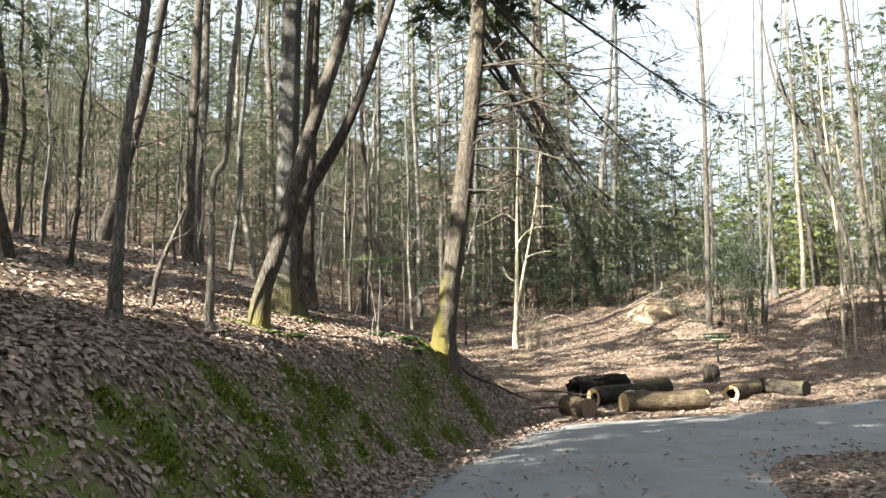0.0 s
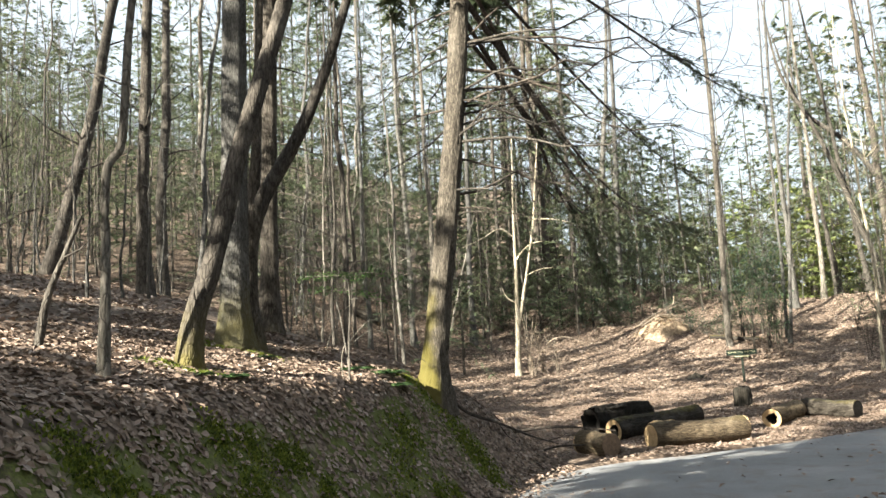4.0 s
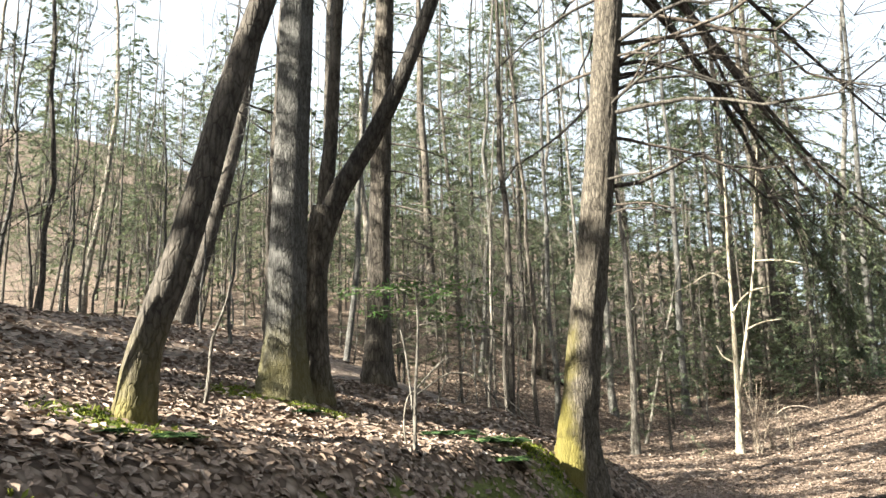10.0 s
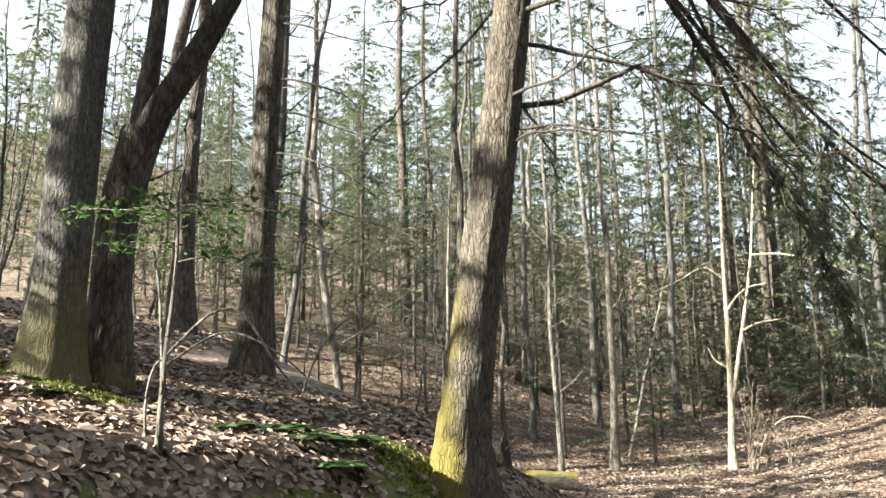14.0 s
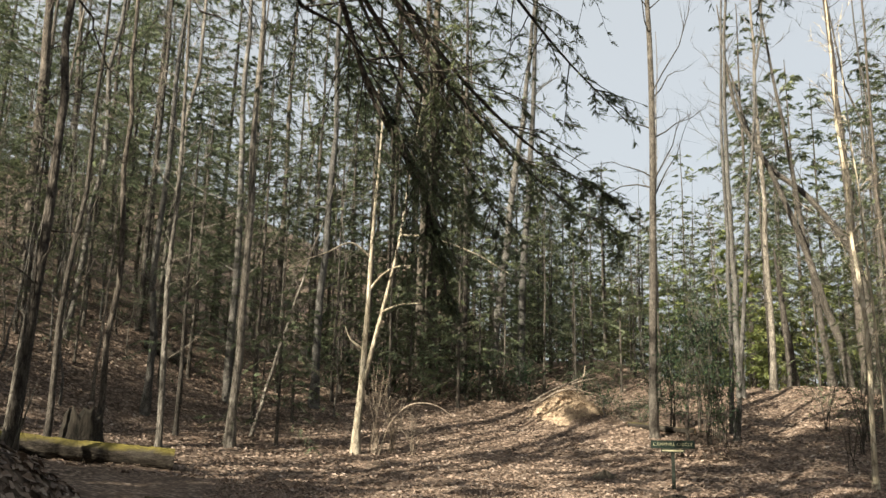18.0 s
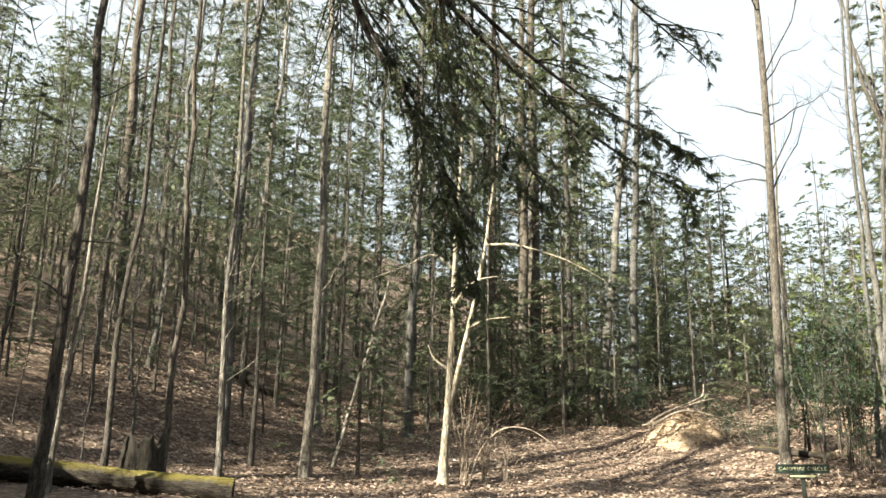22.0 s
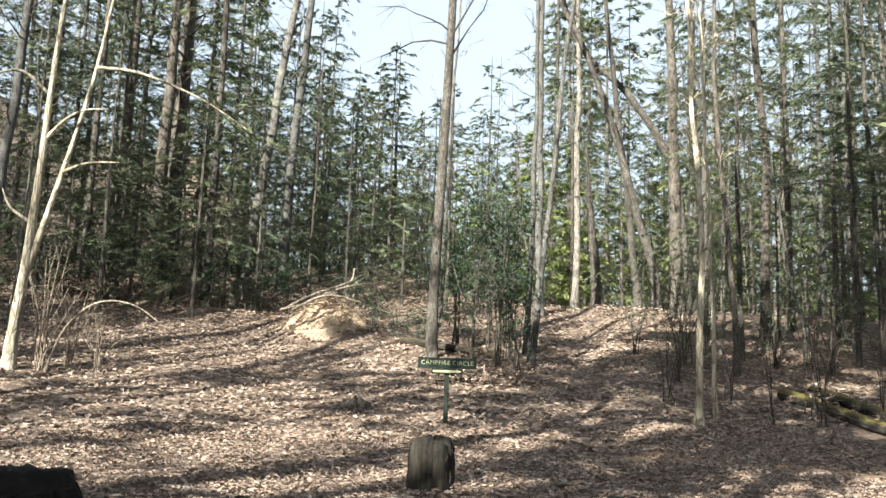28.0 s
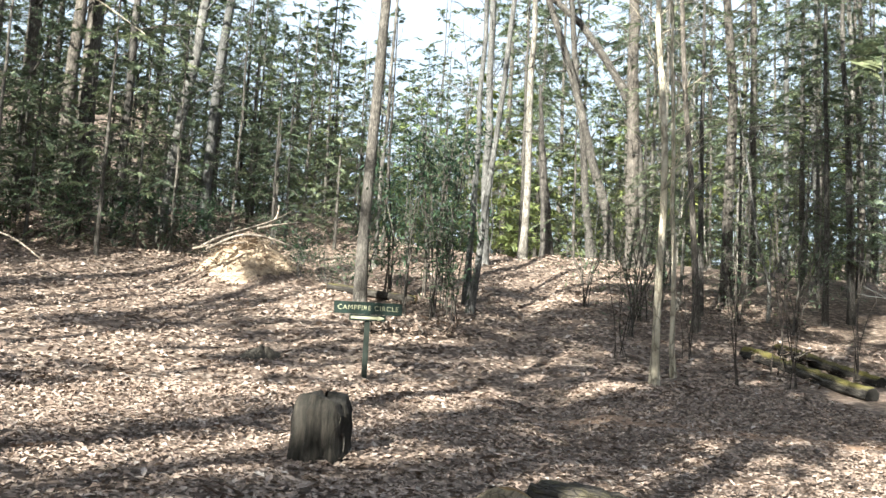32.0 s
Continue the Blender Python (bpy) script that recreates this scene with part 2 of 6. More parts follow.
def cut_build(nt, b):
    v = coords(nt)
    w = nt.nodes.new("ShaderNodeTexWave")
    w.wave_type = "RINGS"
    w.rings_direction = "X"
    w.inputs["Scale"].default_value = 16
    w.inputs["Distortion"].default_value = 3
    nt.links.new(v, w.inputs["Vector"])
    col = ramp(nt, w.outputs["Fac"], [(0.2, (0.30, 0.205, 0.105)), (0.8, (0.42, 0.31, 0.18))])
    n = noise_tex(nt, v, 9, 5)
    col = mix(nt, ramp(nt, n, [(0.5, (0, 0, 0)), (0.75, (0.6, 0.6, 0.6))]), col, (0.17, 0.115, 0.065))
    nt.links.new(col, b.inputs["Base Color"])
    bump(nt, b, n, 0.4, 0.01)


CUT_WOOD = mat("sawn_log_end", cut_build, 0.75)


def rot_build(nt, b):
    v = coords(nt, (1, 1, 1))
    n = noise_tex(nt, v, 14, 6, 0.7)
    col = ramp(nt, n, [(0.3, (0.006, 0.005, 0.004)), (0.6, (0.018, 0.0155, 0.0125)), (0.85, (0.06, 0.053, 0.042))])
    nt.links.new(col, b.inputs["Base Color"])
    bump(nt, b, n, 0.9, 0.04)


ROTTEN = mat("rotten_wood", rot_build, 0.85)


def stump_build(nt, b):
    grain = noise_tex(nt, coords(nt, (1, 1, 0.12)), 26, 6, 0.7)
    col = ramp(nt, grain, [(0.35, (0.009, 0.008, 0.006)), (0.52, (0.027, 0.023, 0.018)), (0.68, (0.055, 0.047, 0.037))])
    blot = noise_tex(nt, coords(nt), 5, 5, 0.7)
    col = mix(nt, ramp(nt, blot, [(0.5, (0, 0, 0)), (0.72, (0.55, 0.55, 0.55))]), col, (0.012, 0.012, 0.010))
    nt.links.new(col, b.inputs["Base Color"])
    bump(nt, b, grain, 1.0, 0.03)


STUMP_WOOD = mat("weathered_stump_wood", stump_build, 0.9)


def plain(name, c, rough=0.7, var=0.25):
    def build(nt, b):
        v = coords(nt)
        n = noise_tex(nt, v, 18, 5, 0.7)
        d = tuple(x * (1 - var) for x in c)
        e = tuple(min(1, x * (1 + var)) for x in c)
        nt.links.new(ramp(nt, n, [(0.3, d), (0.7, e)]), b.inputs["Base Color"])
        bump(nt, b, n, 0.3, 0.005)
    return mat(name, build, rough)


SIGN_GREEN = plain("dark_green_paint", (0.007, 0.017, 0.012), 0.55, 0.4)
SIGN_CREAM = plain("cream_paint", (0.37, 0.36, 0.23), 0.6)
POST_WOOD = plain("weathered_dark_post", (0.013, 0.017, 0.013), 0.85, 0.4)
EARTH = plain("bare_earth", (0.16, 0.105, 0.07), 0.9, 0.4)
STRAW = plain("dry_straw", (0.31, 0.24, 0.17), 0.9, 0.6)


# ---- mesh tools ----
class Geo:
    """Gathers vertices and faces, and makes one mesh of them."""

    def __init__(self):
        self.v, self.f, self.n, self.m = [], [], 0, []

    def add(self, v, f, moss=None):
        v = np.asarray(v, float).reshape(-1, 3)
        self.v.append(v)
        self.m.append(np.zeros(len(v)) if moss is None else np.asarray(moss, float))
        self.f.append(np.asarray(f, int) + self.n)
        self.n += len(v)

    def mesh(self, name, material, smooth=True):
        me = bpy.data.meshes.new(name)
        v = np.concatenate(self.v)
        loops = np.concatenate([f.ravel() for f in self.f])
        size = np.concatenate([np.full(len(f), f.shape[1]) for f in self.f])
        me.vertices.add(len(v))
        me.vertices.foreach_set("co", v.ravel())
        me.loops.add(len(loops))
        me.loops.foreach_set("vertex_index", loops)
        me.polygons.add(len(size))
        me.polygons.foreach_set("loop_start", np.concatenate([[0], np.cumsum(size)[:-1]]))
        me.polygons.foreach_set("loop_total", size)
        at = me.attributes.new("moss", "FLOAT", "POINT")
        at.data.foreach_set("value", np.concatenate(self.m))
        me.polygons.foreach_set("use_smooth", np.full(len(size), smooth))
        me.materials.append(material)
        me.update(calc_edges=True)
        return me


def part(name, geo, material, parent=None, label="", smooth=True, at=None):
    ob = new(name, geo.mesh(name, material, smooth) if isinstance(geo, Geo) else geo)
    if parent:
        ob.parent = parent
    if at is not None:
        ob.matrix_basis = at
    if label:
        ob["label"] = label
    return ob


def smooth_path(pts, n):
    """n points along a smooth curve through pts."""
    p = np.asarray(pts, float)
    u = np.linspace(0, len(p) - 1, n)
    i = np.clip(u.astype(int), 0, len(p) - 2)
    t = (u - i)[:, None]
    ext = np.vstack([2 * p[0] - p[1], p, 2 * p[-1] - p[-2]])
    a, b, c, d = ext[i], ext[i + 1], ext[i + 2], ext[i + 3]
    return 0.5 * (2 * b + (c - a) * t + (2 * a - 5 * b + 4 * c - d) * t ** 2 + (3 * b - a - 3 * c + d) * t ** 3)


def tube(geo, path, radii, sides=8, rough=0.0, rng=None, cap=True, moss_low=0.0, flare=None):
    """A tube along path; rough makes its surface uneven; flare gives root lobes at its foot."""
    path = np.asarray(path, float)
    n = len(path)
    radii = np.broadcast_to(np.asarray(radii, float), (n,))
    d = np.gradient(path, axis=0)
    d /= np.linalg.norm(d, axis=1, keepdims=True) + 1e-9
    ref = np.array([0, 0, 1.0]) if abs(d[n // 2][2]) < 0.8 else np.array([1.0, 0, 0])
    a = np.cross(d, ref)
    a /= np.linalg.norm(a, axis=1, keepdims=True) + 1e-9
    b = np.cross(d, a)
    ang = np.linspace(0, 2 * np.pi, sides, endpoint=False)
    r = np.repeat(radii[:, None], sides, 1)
    if rough and rng is not None:
        base = rng.normal(0, 1, sides)
        walkn = np.cumsum(rng.normal(0, 0.35, (n, sides)), 0)
        walkn -= np.linspace(0, 1, n)[:, None] * walkn[-1]
        r = r * (1 + rough * np.clip(0.5 * base + 0.5 * walkn + rng.normal(0, 0.4, (n, sides)), -2, 2))
    if flare is not None:
        lobes, amount, fall = flare
        hgt = (path[:, 2] - path[0, 2])[:, None]
        r = r * (1 + amount * np.exp(-hgt / fall) * (0.5 + 0.5 * np.cos(ang * lobes + 0.7)))
    v = path[:, None] + r[..., None] * (np.cos(ang)[None, :, None] * a[:, None] + np.sin(ang)[None, :, None] * b[:, None])
    i = np.arange(n - 1)[:, None] * sides
    j = np.arange(sides)[None]
    jn = (j + 1) % sides
    f = np.stack([i + j, i + jn, i + sides + jn, i + sides + j], -1).reshape(-1, 4)
    hgt = path[:, 2] - path[0, 2]
    mv = np.repeat(moss_low * np.exp(-hgt / 0.9), sides)
    geo.add(v.reshape(-1, 3), f, mv)
    if cap:
        for row, flip in ((0, 1), (n - 1, -1)):
            ring = v[row]
            c = ring.mean(0)
            k = np.arange(sides)
            tri = np.stack([np.full(sides, sides), k, (k + 1) % sides], -1)[:, ::flip]
            geo.add(np.vstack([ring, c]), tri, np.full(sides + 1, mv[row * sides]))


def cards(geo, centres, along, across):
    """Small pointed blades: four corners each, folded a little."""
    c, a, b = (np.asarray(q, float) for q in (centres, along, across))
    n = len(c)
    up = np.cross(a, b)
    up /= np.linalg.norm(up, axis=1, keepdims=True) + 1e-9
    w = np.linalg.norm(b, axis=1, keepdims=True)
    v = np.stack([c - a, c + b * 0.9 + up * w * 0.25, c + a, c - b + up * w * 0.25], 1).reshape(-1, 3)
    i = np.arange(n)[:, None] * 4
    geo.add(v, np.concatenate([i + [0, 1, 2], i + [0, 2, 3]]))


def darts(geo, centres, along, across):
    """Small three-cornered blades, broad at the stem."""
    c, a, b = (np.asarray(q, float) for q in (centres, along, across))
    v = np.stack([c - a + b, c - a - b, c + a], 1).reshape(-1, 3)
    geo.add(v, np.arange(len(c))[:, None] * 3 + [0, 1, 2])


def thing(name, at, label, category, group="", kind=""):
    ob = new(name)
    ob.matrix_basis = at
    ob.empty_display_size = 0.2
    return tagged(ob, label, category, group, kind)


# ---- ground ----
def step(a, b, v):
    u = np.clip((v - a) / (b - a), 0, 1)
    return u * u * (3 - 2 * u)


EDGE_Y = [-60, -8, 2, 6, 9.5, 11.5, 14, 16.8, 18.3]
EDGE_X = [-3.0, -2.4, -1.5, -0.95, -0.5, 0, 0.9, 1.8, 2.6]


def clearing(y):
    a = np.maximum(0, y - 26)
    rise = np.where(a < 16, 0.0095 * a * a, 2.43 + 0.9 * (1 - np.exp(-np.maximum(0, a - 16) / 3.0)))
    w = step(17, 22, y)
    return 0.014 * y * (1 - w) + (0.3 + 0.075 * (np.minimum(y, 44) - 19) + rise) * w


def bank_foot(y):
    return np.where(y < 18.3, np.interp(y, EDGE_Y, EDGE_X), 2.6 + 0.06 * np.minimum(y - 18.3, 12))


def height(x, y):
    """The ground's height, without its small bumps."""
    x, y = np.asarray(x, float), np.asarray(y, float)
    s = np.maximum(0, bank_foot(y) - x)
    bank = 1.5 * step(-0.1, 1.7, s) + 0.25 * np.maximum(0, s - 1)
    hill = 0.09 * s + 0.34 * np.maximum(0, s - 3 - 4.5 * step(36, 28, y))
    w = step(16.8, 20.8, y - 1.2 * np.clip(s - 2, 0, 8))
    h = bank * (1 - w) + hill * w
    h = np.where(h < 4, h, 4 + np.minimum(h - 4, 20) * 0.3)
    z = clearing(y) + h
    z = z + 0.50 * np.exp(-(((x - 9.3) / 1.0) ** 2 + ((y - 37.0) / 0.9) ** 2))
    z = z + 0.09 * np.clip(x - 11, 0, 11) * step(20, 30, y)
    low = np.minimum(z, 3.9 + 0.02 * np.maximum(0, y - 40))
    z = z + (low - z) * step(12.5, 16, x) * step(34, 40, y)
    z = z + 0.35 * step(7, 11, x) * step(29, 34, y)
    return z + 15 * step(45, 95, y) * (1 - 0.75 * step(9, 15, x)) + 10 * step(-22, -75, x) + 8 * step(48, 100, x)


def bumps(x, y):
    return (0.035 * np.sin(1.9 * x + 0.7 * np.sin(1.3 * y)) * np.cos(1.6 * y + 0.5)
            + 0.022 * np.sin(4.3 * x + 1.1) * np.sin(3.7 * y + 0.6 * np.sin(2.2 * x))
            + 0.012 * np.sin(9.1 * x + 2.0 * np.sin(3.1 * y)) * np.cos(8.3 * y))


ROAD_LEFT = [(-6.0, -60), (-2.4, -8), (-1.5, 2), (-0.95, 6), (-0.5, 9.5), (0.0, 11.5), (0.9, 14), (1.8, 16.6), (3.0, 18.2), (4.7, 18.9), (6.6, 19.6), (9.2, 20.7), (14, 22.3), (30, 26), (90, 36)]
ROAD_RIGHT = [(-1.0, -60), (2.6, -8), (3.1, 2), (3.4, 6), (3.7, 8.6), (3.95, 9.8), (4.2, 10.8), (4.5, 11.6), (4.9, 12.2), (5.5, 12.6), (6.6, 12.8), (8.5, 12.9), (14, 13.6), (30, 16.5), (90, 26)]
RL, RR = smooth_path(ROAD_LEFT, 57), smooth_path(ROAD_RIGHT, 57)
ROAD_RING = np.vstack([RL, RR[::-1]])


def road_depth(x, y):
    """How far inside the road's outline a place lies, in metres; outside it is negative."""
    p = np.stack([np.ravel(x), np.ravel(y)], -1)
    a, b = ROAD_RING, np.roll(ROAD_RING, -1, 0)
    best = np.full(len(p), 1e9)
    inside = np.zeros(len(p), bool)
    for (ax, ay), (bx, by) in zip(a, b):
        dx, dy = bx - ax, by - ay
        t = np.clip(((p[:, 0] - ax) * dx + (p[:, 1] - ay) * dy) / (dx * dx + dy * dy + 1e-12), 0, 1)
        best = np.minimum(best, (p[:, 0] - ax - t * dx) ** 2 + (p[:, 1] - ay - t * dy) ** 2)
        cross = (ay > p[:, 1]) != (by > p[:, 1])
        with np.errstate(divide="ignore", invalid="ignore"):
            inside ^= cross & (p[:, 0] < dx * (p[:, 1] - ay) / (dy if dy else 1e-12) + ax)
    return np.where(inside, np.sqrt(best), -np.sqrt(best)).reshape(np.shape(x))


TRAIL = [(10.6, 25.5), (11.6, 28.5), (13.4, 32.5), (15.6, 37), (18.6, 43), (22, 50), (26, 60)]
TRAIL_LINE = smooth_path(TRAIL, 60)


def trail_distance(x, y):
    d = np.full(np.shape(x), 1e9)
    for tx, ty in TRAIL_LINE:
        d = np.minimum(d, np.hypot(np.asarray(x) - tx, np.asarray(y) - ty))
    return d


def ground_z(x, y):
    x, y = np.asarray(x, float), np.asarray(y, float)
    rut = 0.13 * np.exp(-((trail_distance(x, y) - 0.1) / 0.35) ** 2)
    return height(x, y) + bumps(x, y) * (1 - step(-0.5, 0.1, road_depth(x, y))) - rut


def on_ground(x, y, sink=0.0):
    return float(ground_z(np.array([x]), np.array([y]))[0]) - sink


N = 270
u = np.linspace(-1, 1, N)
gx = 3.5 + 2.3 * np.sinh(5.05 * u)
gy = 17.0 + 2.3 * np.sinh(5.05 * u)
GX, GY = np.meshgrid(gx, gy)
depth = road_depth(GX, GY)
GZ = ground_z(GX, GY) - 0.22 * step(0.0, 0.4, depth)
i = (np.arange(N - 1)[:, None] * N + np.arange(N - 1)[None]).ravel()
ground_geo = Geo()
s_bank = bank_foot(GY) - GX
moss_mask = step(0.05, 0.5, s_bank) * (1 - step(1.2, 1.6, s_bank)) * step(19, 15, GY) * step(-6, 0, GY)
moss_mask = moss_mask + 0.9 * np.exp(-(((GX - 0.6) / 0.7) ** 2 + ((GY - 16.2) / 0.6) ** 2)) + 0.8 * np.exp(-(((GX + 2.2) / 0.6) ** 2 + ((GY - 15.0) / 0.5) ** 2))
ground_geo.add(np.stack([GX, GY, GZ], -1).reshape(-1, 3), np.stack([i, i + 1, i + N + 1, i + N], -1), np.minimum(moss_mask, 1).ravel())
ground = tagged(part("ground", ground_geo, LITTER), "forest floor covered with brown fallen leaves and moss", "ground", kind="structure")

# the road, a ribbon with a slight crown and a ragged edge
rng = np.random.default_rng(3)
ROWS_ACROSS = 14
w = np.linspace(0, 1, ROWS_ACROSS)
road_geo = Geo()
rl, rr = smooth_path(ROAD_LEFT, 420), smooth_path(ROAD_RIGHT, 420)
pts = rl[:, None] * (1 - w)[None, :, None] + rr[:, None] * w[None, :, None]
ROAD_LIFT = 0.012 + 0.03 * np.sin(np.pi * w) ** 0.7
rz = clearing(pts[..., 1]) + ROAD_LIFT[None] - 0.06 * ((w == 0) | (w == 1))[None]
i = (np.arange(419)[:, None] * ROWS_ACROSS + np.arange(ROWS_ACROSS - 1)[None]).ravel()
road_geo.add(np.concatenate([pts, rz[..., None]], -1).reshape(-1, 3), np.stack([i, i + ROWS_ACROSS, i + ROWS_ACROSS + 1, i + 1], -1))
road = tagged(part("road", road_geo, ROAD), "pale grey worn gravel road in patchy sun", "road", kind="structure")


# ---- trees ----
def branch_path(rng, start, way, length, droop, n=6, wiggle=0.06):
    way = np.asarray(way, float)
    way = way / np.linalg.norm(way)
    t = np.linspace(0, 1, n)[:, None]
    off = np.cumsum(rng.normal(0, wiggle, (n, 3)), 0) * length * 0.5 * t
    return np.asarray(start) + way * t * length + np.array([0, 0, -1.0]) * droop * length * t ** 2 + off


def at_height(path, h):
    z = path[:, 2]
    return np.array([np.interp(h, z, path[:, k]) for k in range(3)])


def needle_spray(geo, rng, path, length, size=0.12, twigs=8, per=6, droop=0.25, start=0.15, cap=2.6):
    """Flat feathery sprays to both sides of a bough: blades in pairs along each twig."""
    n = len(path)
    tt = rng.uniform(start, 1, twigs)
    k = tt * (n - 1)
    i = np.clip(k.astype(int), 0, n - 2)
    base = path[i] + (path[i + 1] - path[i]) * (k - i)[:, None]
    d = path[i + 1] - path[i]
    d /= np.linalg.norm(d, axis=1, keepdims=True)
    side = np.cross(d, [0, 0, 1.0])
    side /= np.linalg.norm(side, axis=1, keepdims=True) + 1e-6
    sgn = np.where(rng.random(twigs) < 0.5, -1, 1)[:, None]
    tw = side * sgn * rng.uniform(0.5, 1.1, (twigs, 1)) + d * rng.uniform(0.4, 1.0, (twigs, 1)) + rng.normal(0, 0.12, (twigs, 3))
    tw[:, 2] -= droop * 0.6
    tw /= np.linalg.norm(tw, axis=1, keepdims=True)
    nrm = rng.normal(0, 0.5, (twigs, 3)) + [0, 0, 1.0]
    ac = np.cross(nrm, tw)
    ac /= np.linalg.norm(ac, axis=1, keepdims=True) + 1e-6
    tl = min(length, cap) * rng.uniform(0.14, 0.30, twigs) * (1.15 - tt * 0.6) + size
    f = (np.arange(per) + 0.7) / per
    lr = np.where(np.arange(per) % 2 == 0, 1.0, -1.0)
    lr[-1] = 0.0
    c = base[:, None] + tw[:, None] * (tl[:, None] * f)[..., None]
    c[..., 2] -= droop * tl[:, None] * f ** 2 * 0.6
    al = tw[:, None] * 0.75 + ac[:, None] * lr[None, :, None] * 0.8 + rng.normal(0, 0.14, (twigs, per, 3))
    al /= np.linalg.norm(al, axis=2, keepdims=True)
    s = (size * rng.uniform(0.7, 1.3, (twigs, per)) * (1.15 - 0.5 * f))[..., None]
    cr = np.cross(np.broadcast_to(nrm[:, None], al.shape), al)
    cr /= np.linalg.norm(cr, axis=2, keepdims=True) + 1e-6
    darts(geo, (c + al * s * 0.9).reshape(-1, 3), (al * s).reshape(-1, 3), (cr * s * 0.46).reshape(-1, 3))


def bare_branches(geo, rng, path, h, r, count, low, sides=3, twigs=8, reach=1.0, up=0.5):
    """Leafless branches with fine twigs, from the height low upward."""
    tc, ta = [], []
    for _ in range(count):
        f = rng.uniform(0, 1) ** 0.8
        z = low + (h * 0.97 - low) * f
        p = at_height(path, z + path[0, 2])
        az = rng.uniform(0, 2 * np.pi)
        ln = reach * rng.uniform(0.5, 1.3) * (0.35 + 1.6 * (1 - f) ** 0.7) * (h / 18)
        way = (math.cos(az), math.sin(az), up + rng.uniform(-0.4, 0.6) + f * 0.6)
        bp = branch_path(rng, p, way, ln, rng.uniform(-0.2, 0.25), 6, 0.13)
        br = max(0.007, r * 0.22 * (1 - f * 0.6))
        tube(geo, bp, np.linspace(br, 0.003, 6), sides, cap=False)
        k = rng.uniform(1, 5, twigs)
        i = k.astype(int)
        i = np.minimum(i, 4)
        base = bp[i] + (bp[i + 1] - bp[i]) * (k - i)[:, None]
        d = bp[i + 1] - bp[i]
        d /= np.linalg.norm(d, axis=1, keepdims=True) + 1e-6
        d = d + rng.normal(0, 0.55, d.shape) + [0, 0, 0.2]
        d /= np.linalg.norm(d, axis=1, keepdims=True)
        half = ln * rng.uniform(0.08, 0.24, (twigs, 1))
        tc.append(base + d * half)
        ta.append(d * half)
    if tc:
        tc, ta = np.concatenate(tc), np.concatenate(ta)
        side = np.cross(ta, rng.normal(0, 1, ta.shape))
        side /= np.linalg.norm(side, axis=1, keepdims=True) + 1e-6
        darts(geo, tc, ta, side * rng.uniform(0.004, 0.008, (len(tc), 1)))


def trunk_path(rng, h, lean=(0, 0), crook=0.02, n=14):
    t = np.linspace(0, 1, n)
    off = np.cumsum(rng.normal(0, crook, (n, 2)), 0) * h * 0.12
    off -= off[0]
    return np.stack([lean[0] * t * h + off[:, 0], lean[1] * t * h + off[:, 1], t * (h + 0.3) - 0.3], -1)


def pole_parts(rng, h, r, lean, count, low, bark, crook=0.02, sides=9, reach=1.0, moss=0.35, twigs=8):
    path = trunk_path(rng, h, lean, crook, 16)
    t = np.linspace(0, 1, 16)
    g = Geo()
    tube(g, path, r * (1 - 0.82 * t ** 1.15) * (1 + 0.5 * np.exp(-t * h / 0.35)), sides, 0.05, rng, moss_low=moss, flare=(5, 0.25, 0.35))
    b = Geo()
    bare_branches(b, rng, path, h, r, count, low, 3, twigs, reach)
    return g.mesh("trunk", bark), b.mesh("branchwork", bark)


def hemlock_parts(rng, h, r, low, boughs, reach, size, twigs=9, per=6, lean=(0, 0), needles=None):
    path = trunk_path(rng, h, lean, 0.012, 16)
    t = np.linspace(0, 1, 16)
    g = Geo()
    tube(g, path, r * (1 - 0.9 * t) * (1 + 0.4 * np.exp(-t * h / 0.3)) + 0.006, 8, 0.05, rng, moss_low=0.5)
    b, c = Geo(), Geo()
    for k in range(boughs):
        f = (k + rng.uniform(0, 1)) / boughs
        z = low + (h * 0.985 - low) * f
        p = at_height(path, z - 0.0)
        az = rng.uniform(0, 2 * np.pi)
        ln = reach * rng.uniform(0.4, 1.25) * (0.15 + 0.85 * (1 - f) ** 0.6)
        bp = branch_path(rng, p, (math.cos(az), math.sin(az), rng.uniform(-0.15, 0.5)), ln, rng.uniform(0.05, 0.5), 5, 0.09)
        tube(b, bp, np.linspace(max(0.008, r * 0.16 * (1 - f * 0.6)), 0.003, 5), 3, cap=False)
        if rng.random() > 0.08:
            needle_spray(c, rng, bp, ln, size, twigs, per)
    return g.mesh("trunk", BARK_BROWN), b.mesh("branchwork", DARK_TWIG), c.mesh("crown", needles or NEEDLES, False)


def put_tree(name, meshes, at, label, group=""):
    ob = thing(name, at, label, "tree", group)
    for me in meshes:
        p = part(me.name.split(".")[0], me, None, ob)
        if not p.name.startswith("trunk"):
            p["kind"] = "stuff"
    return ob


rng = np.random.default_rng(11)

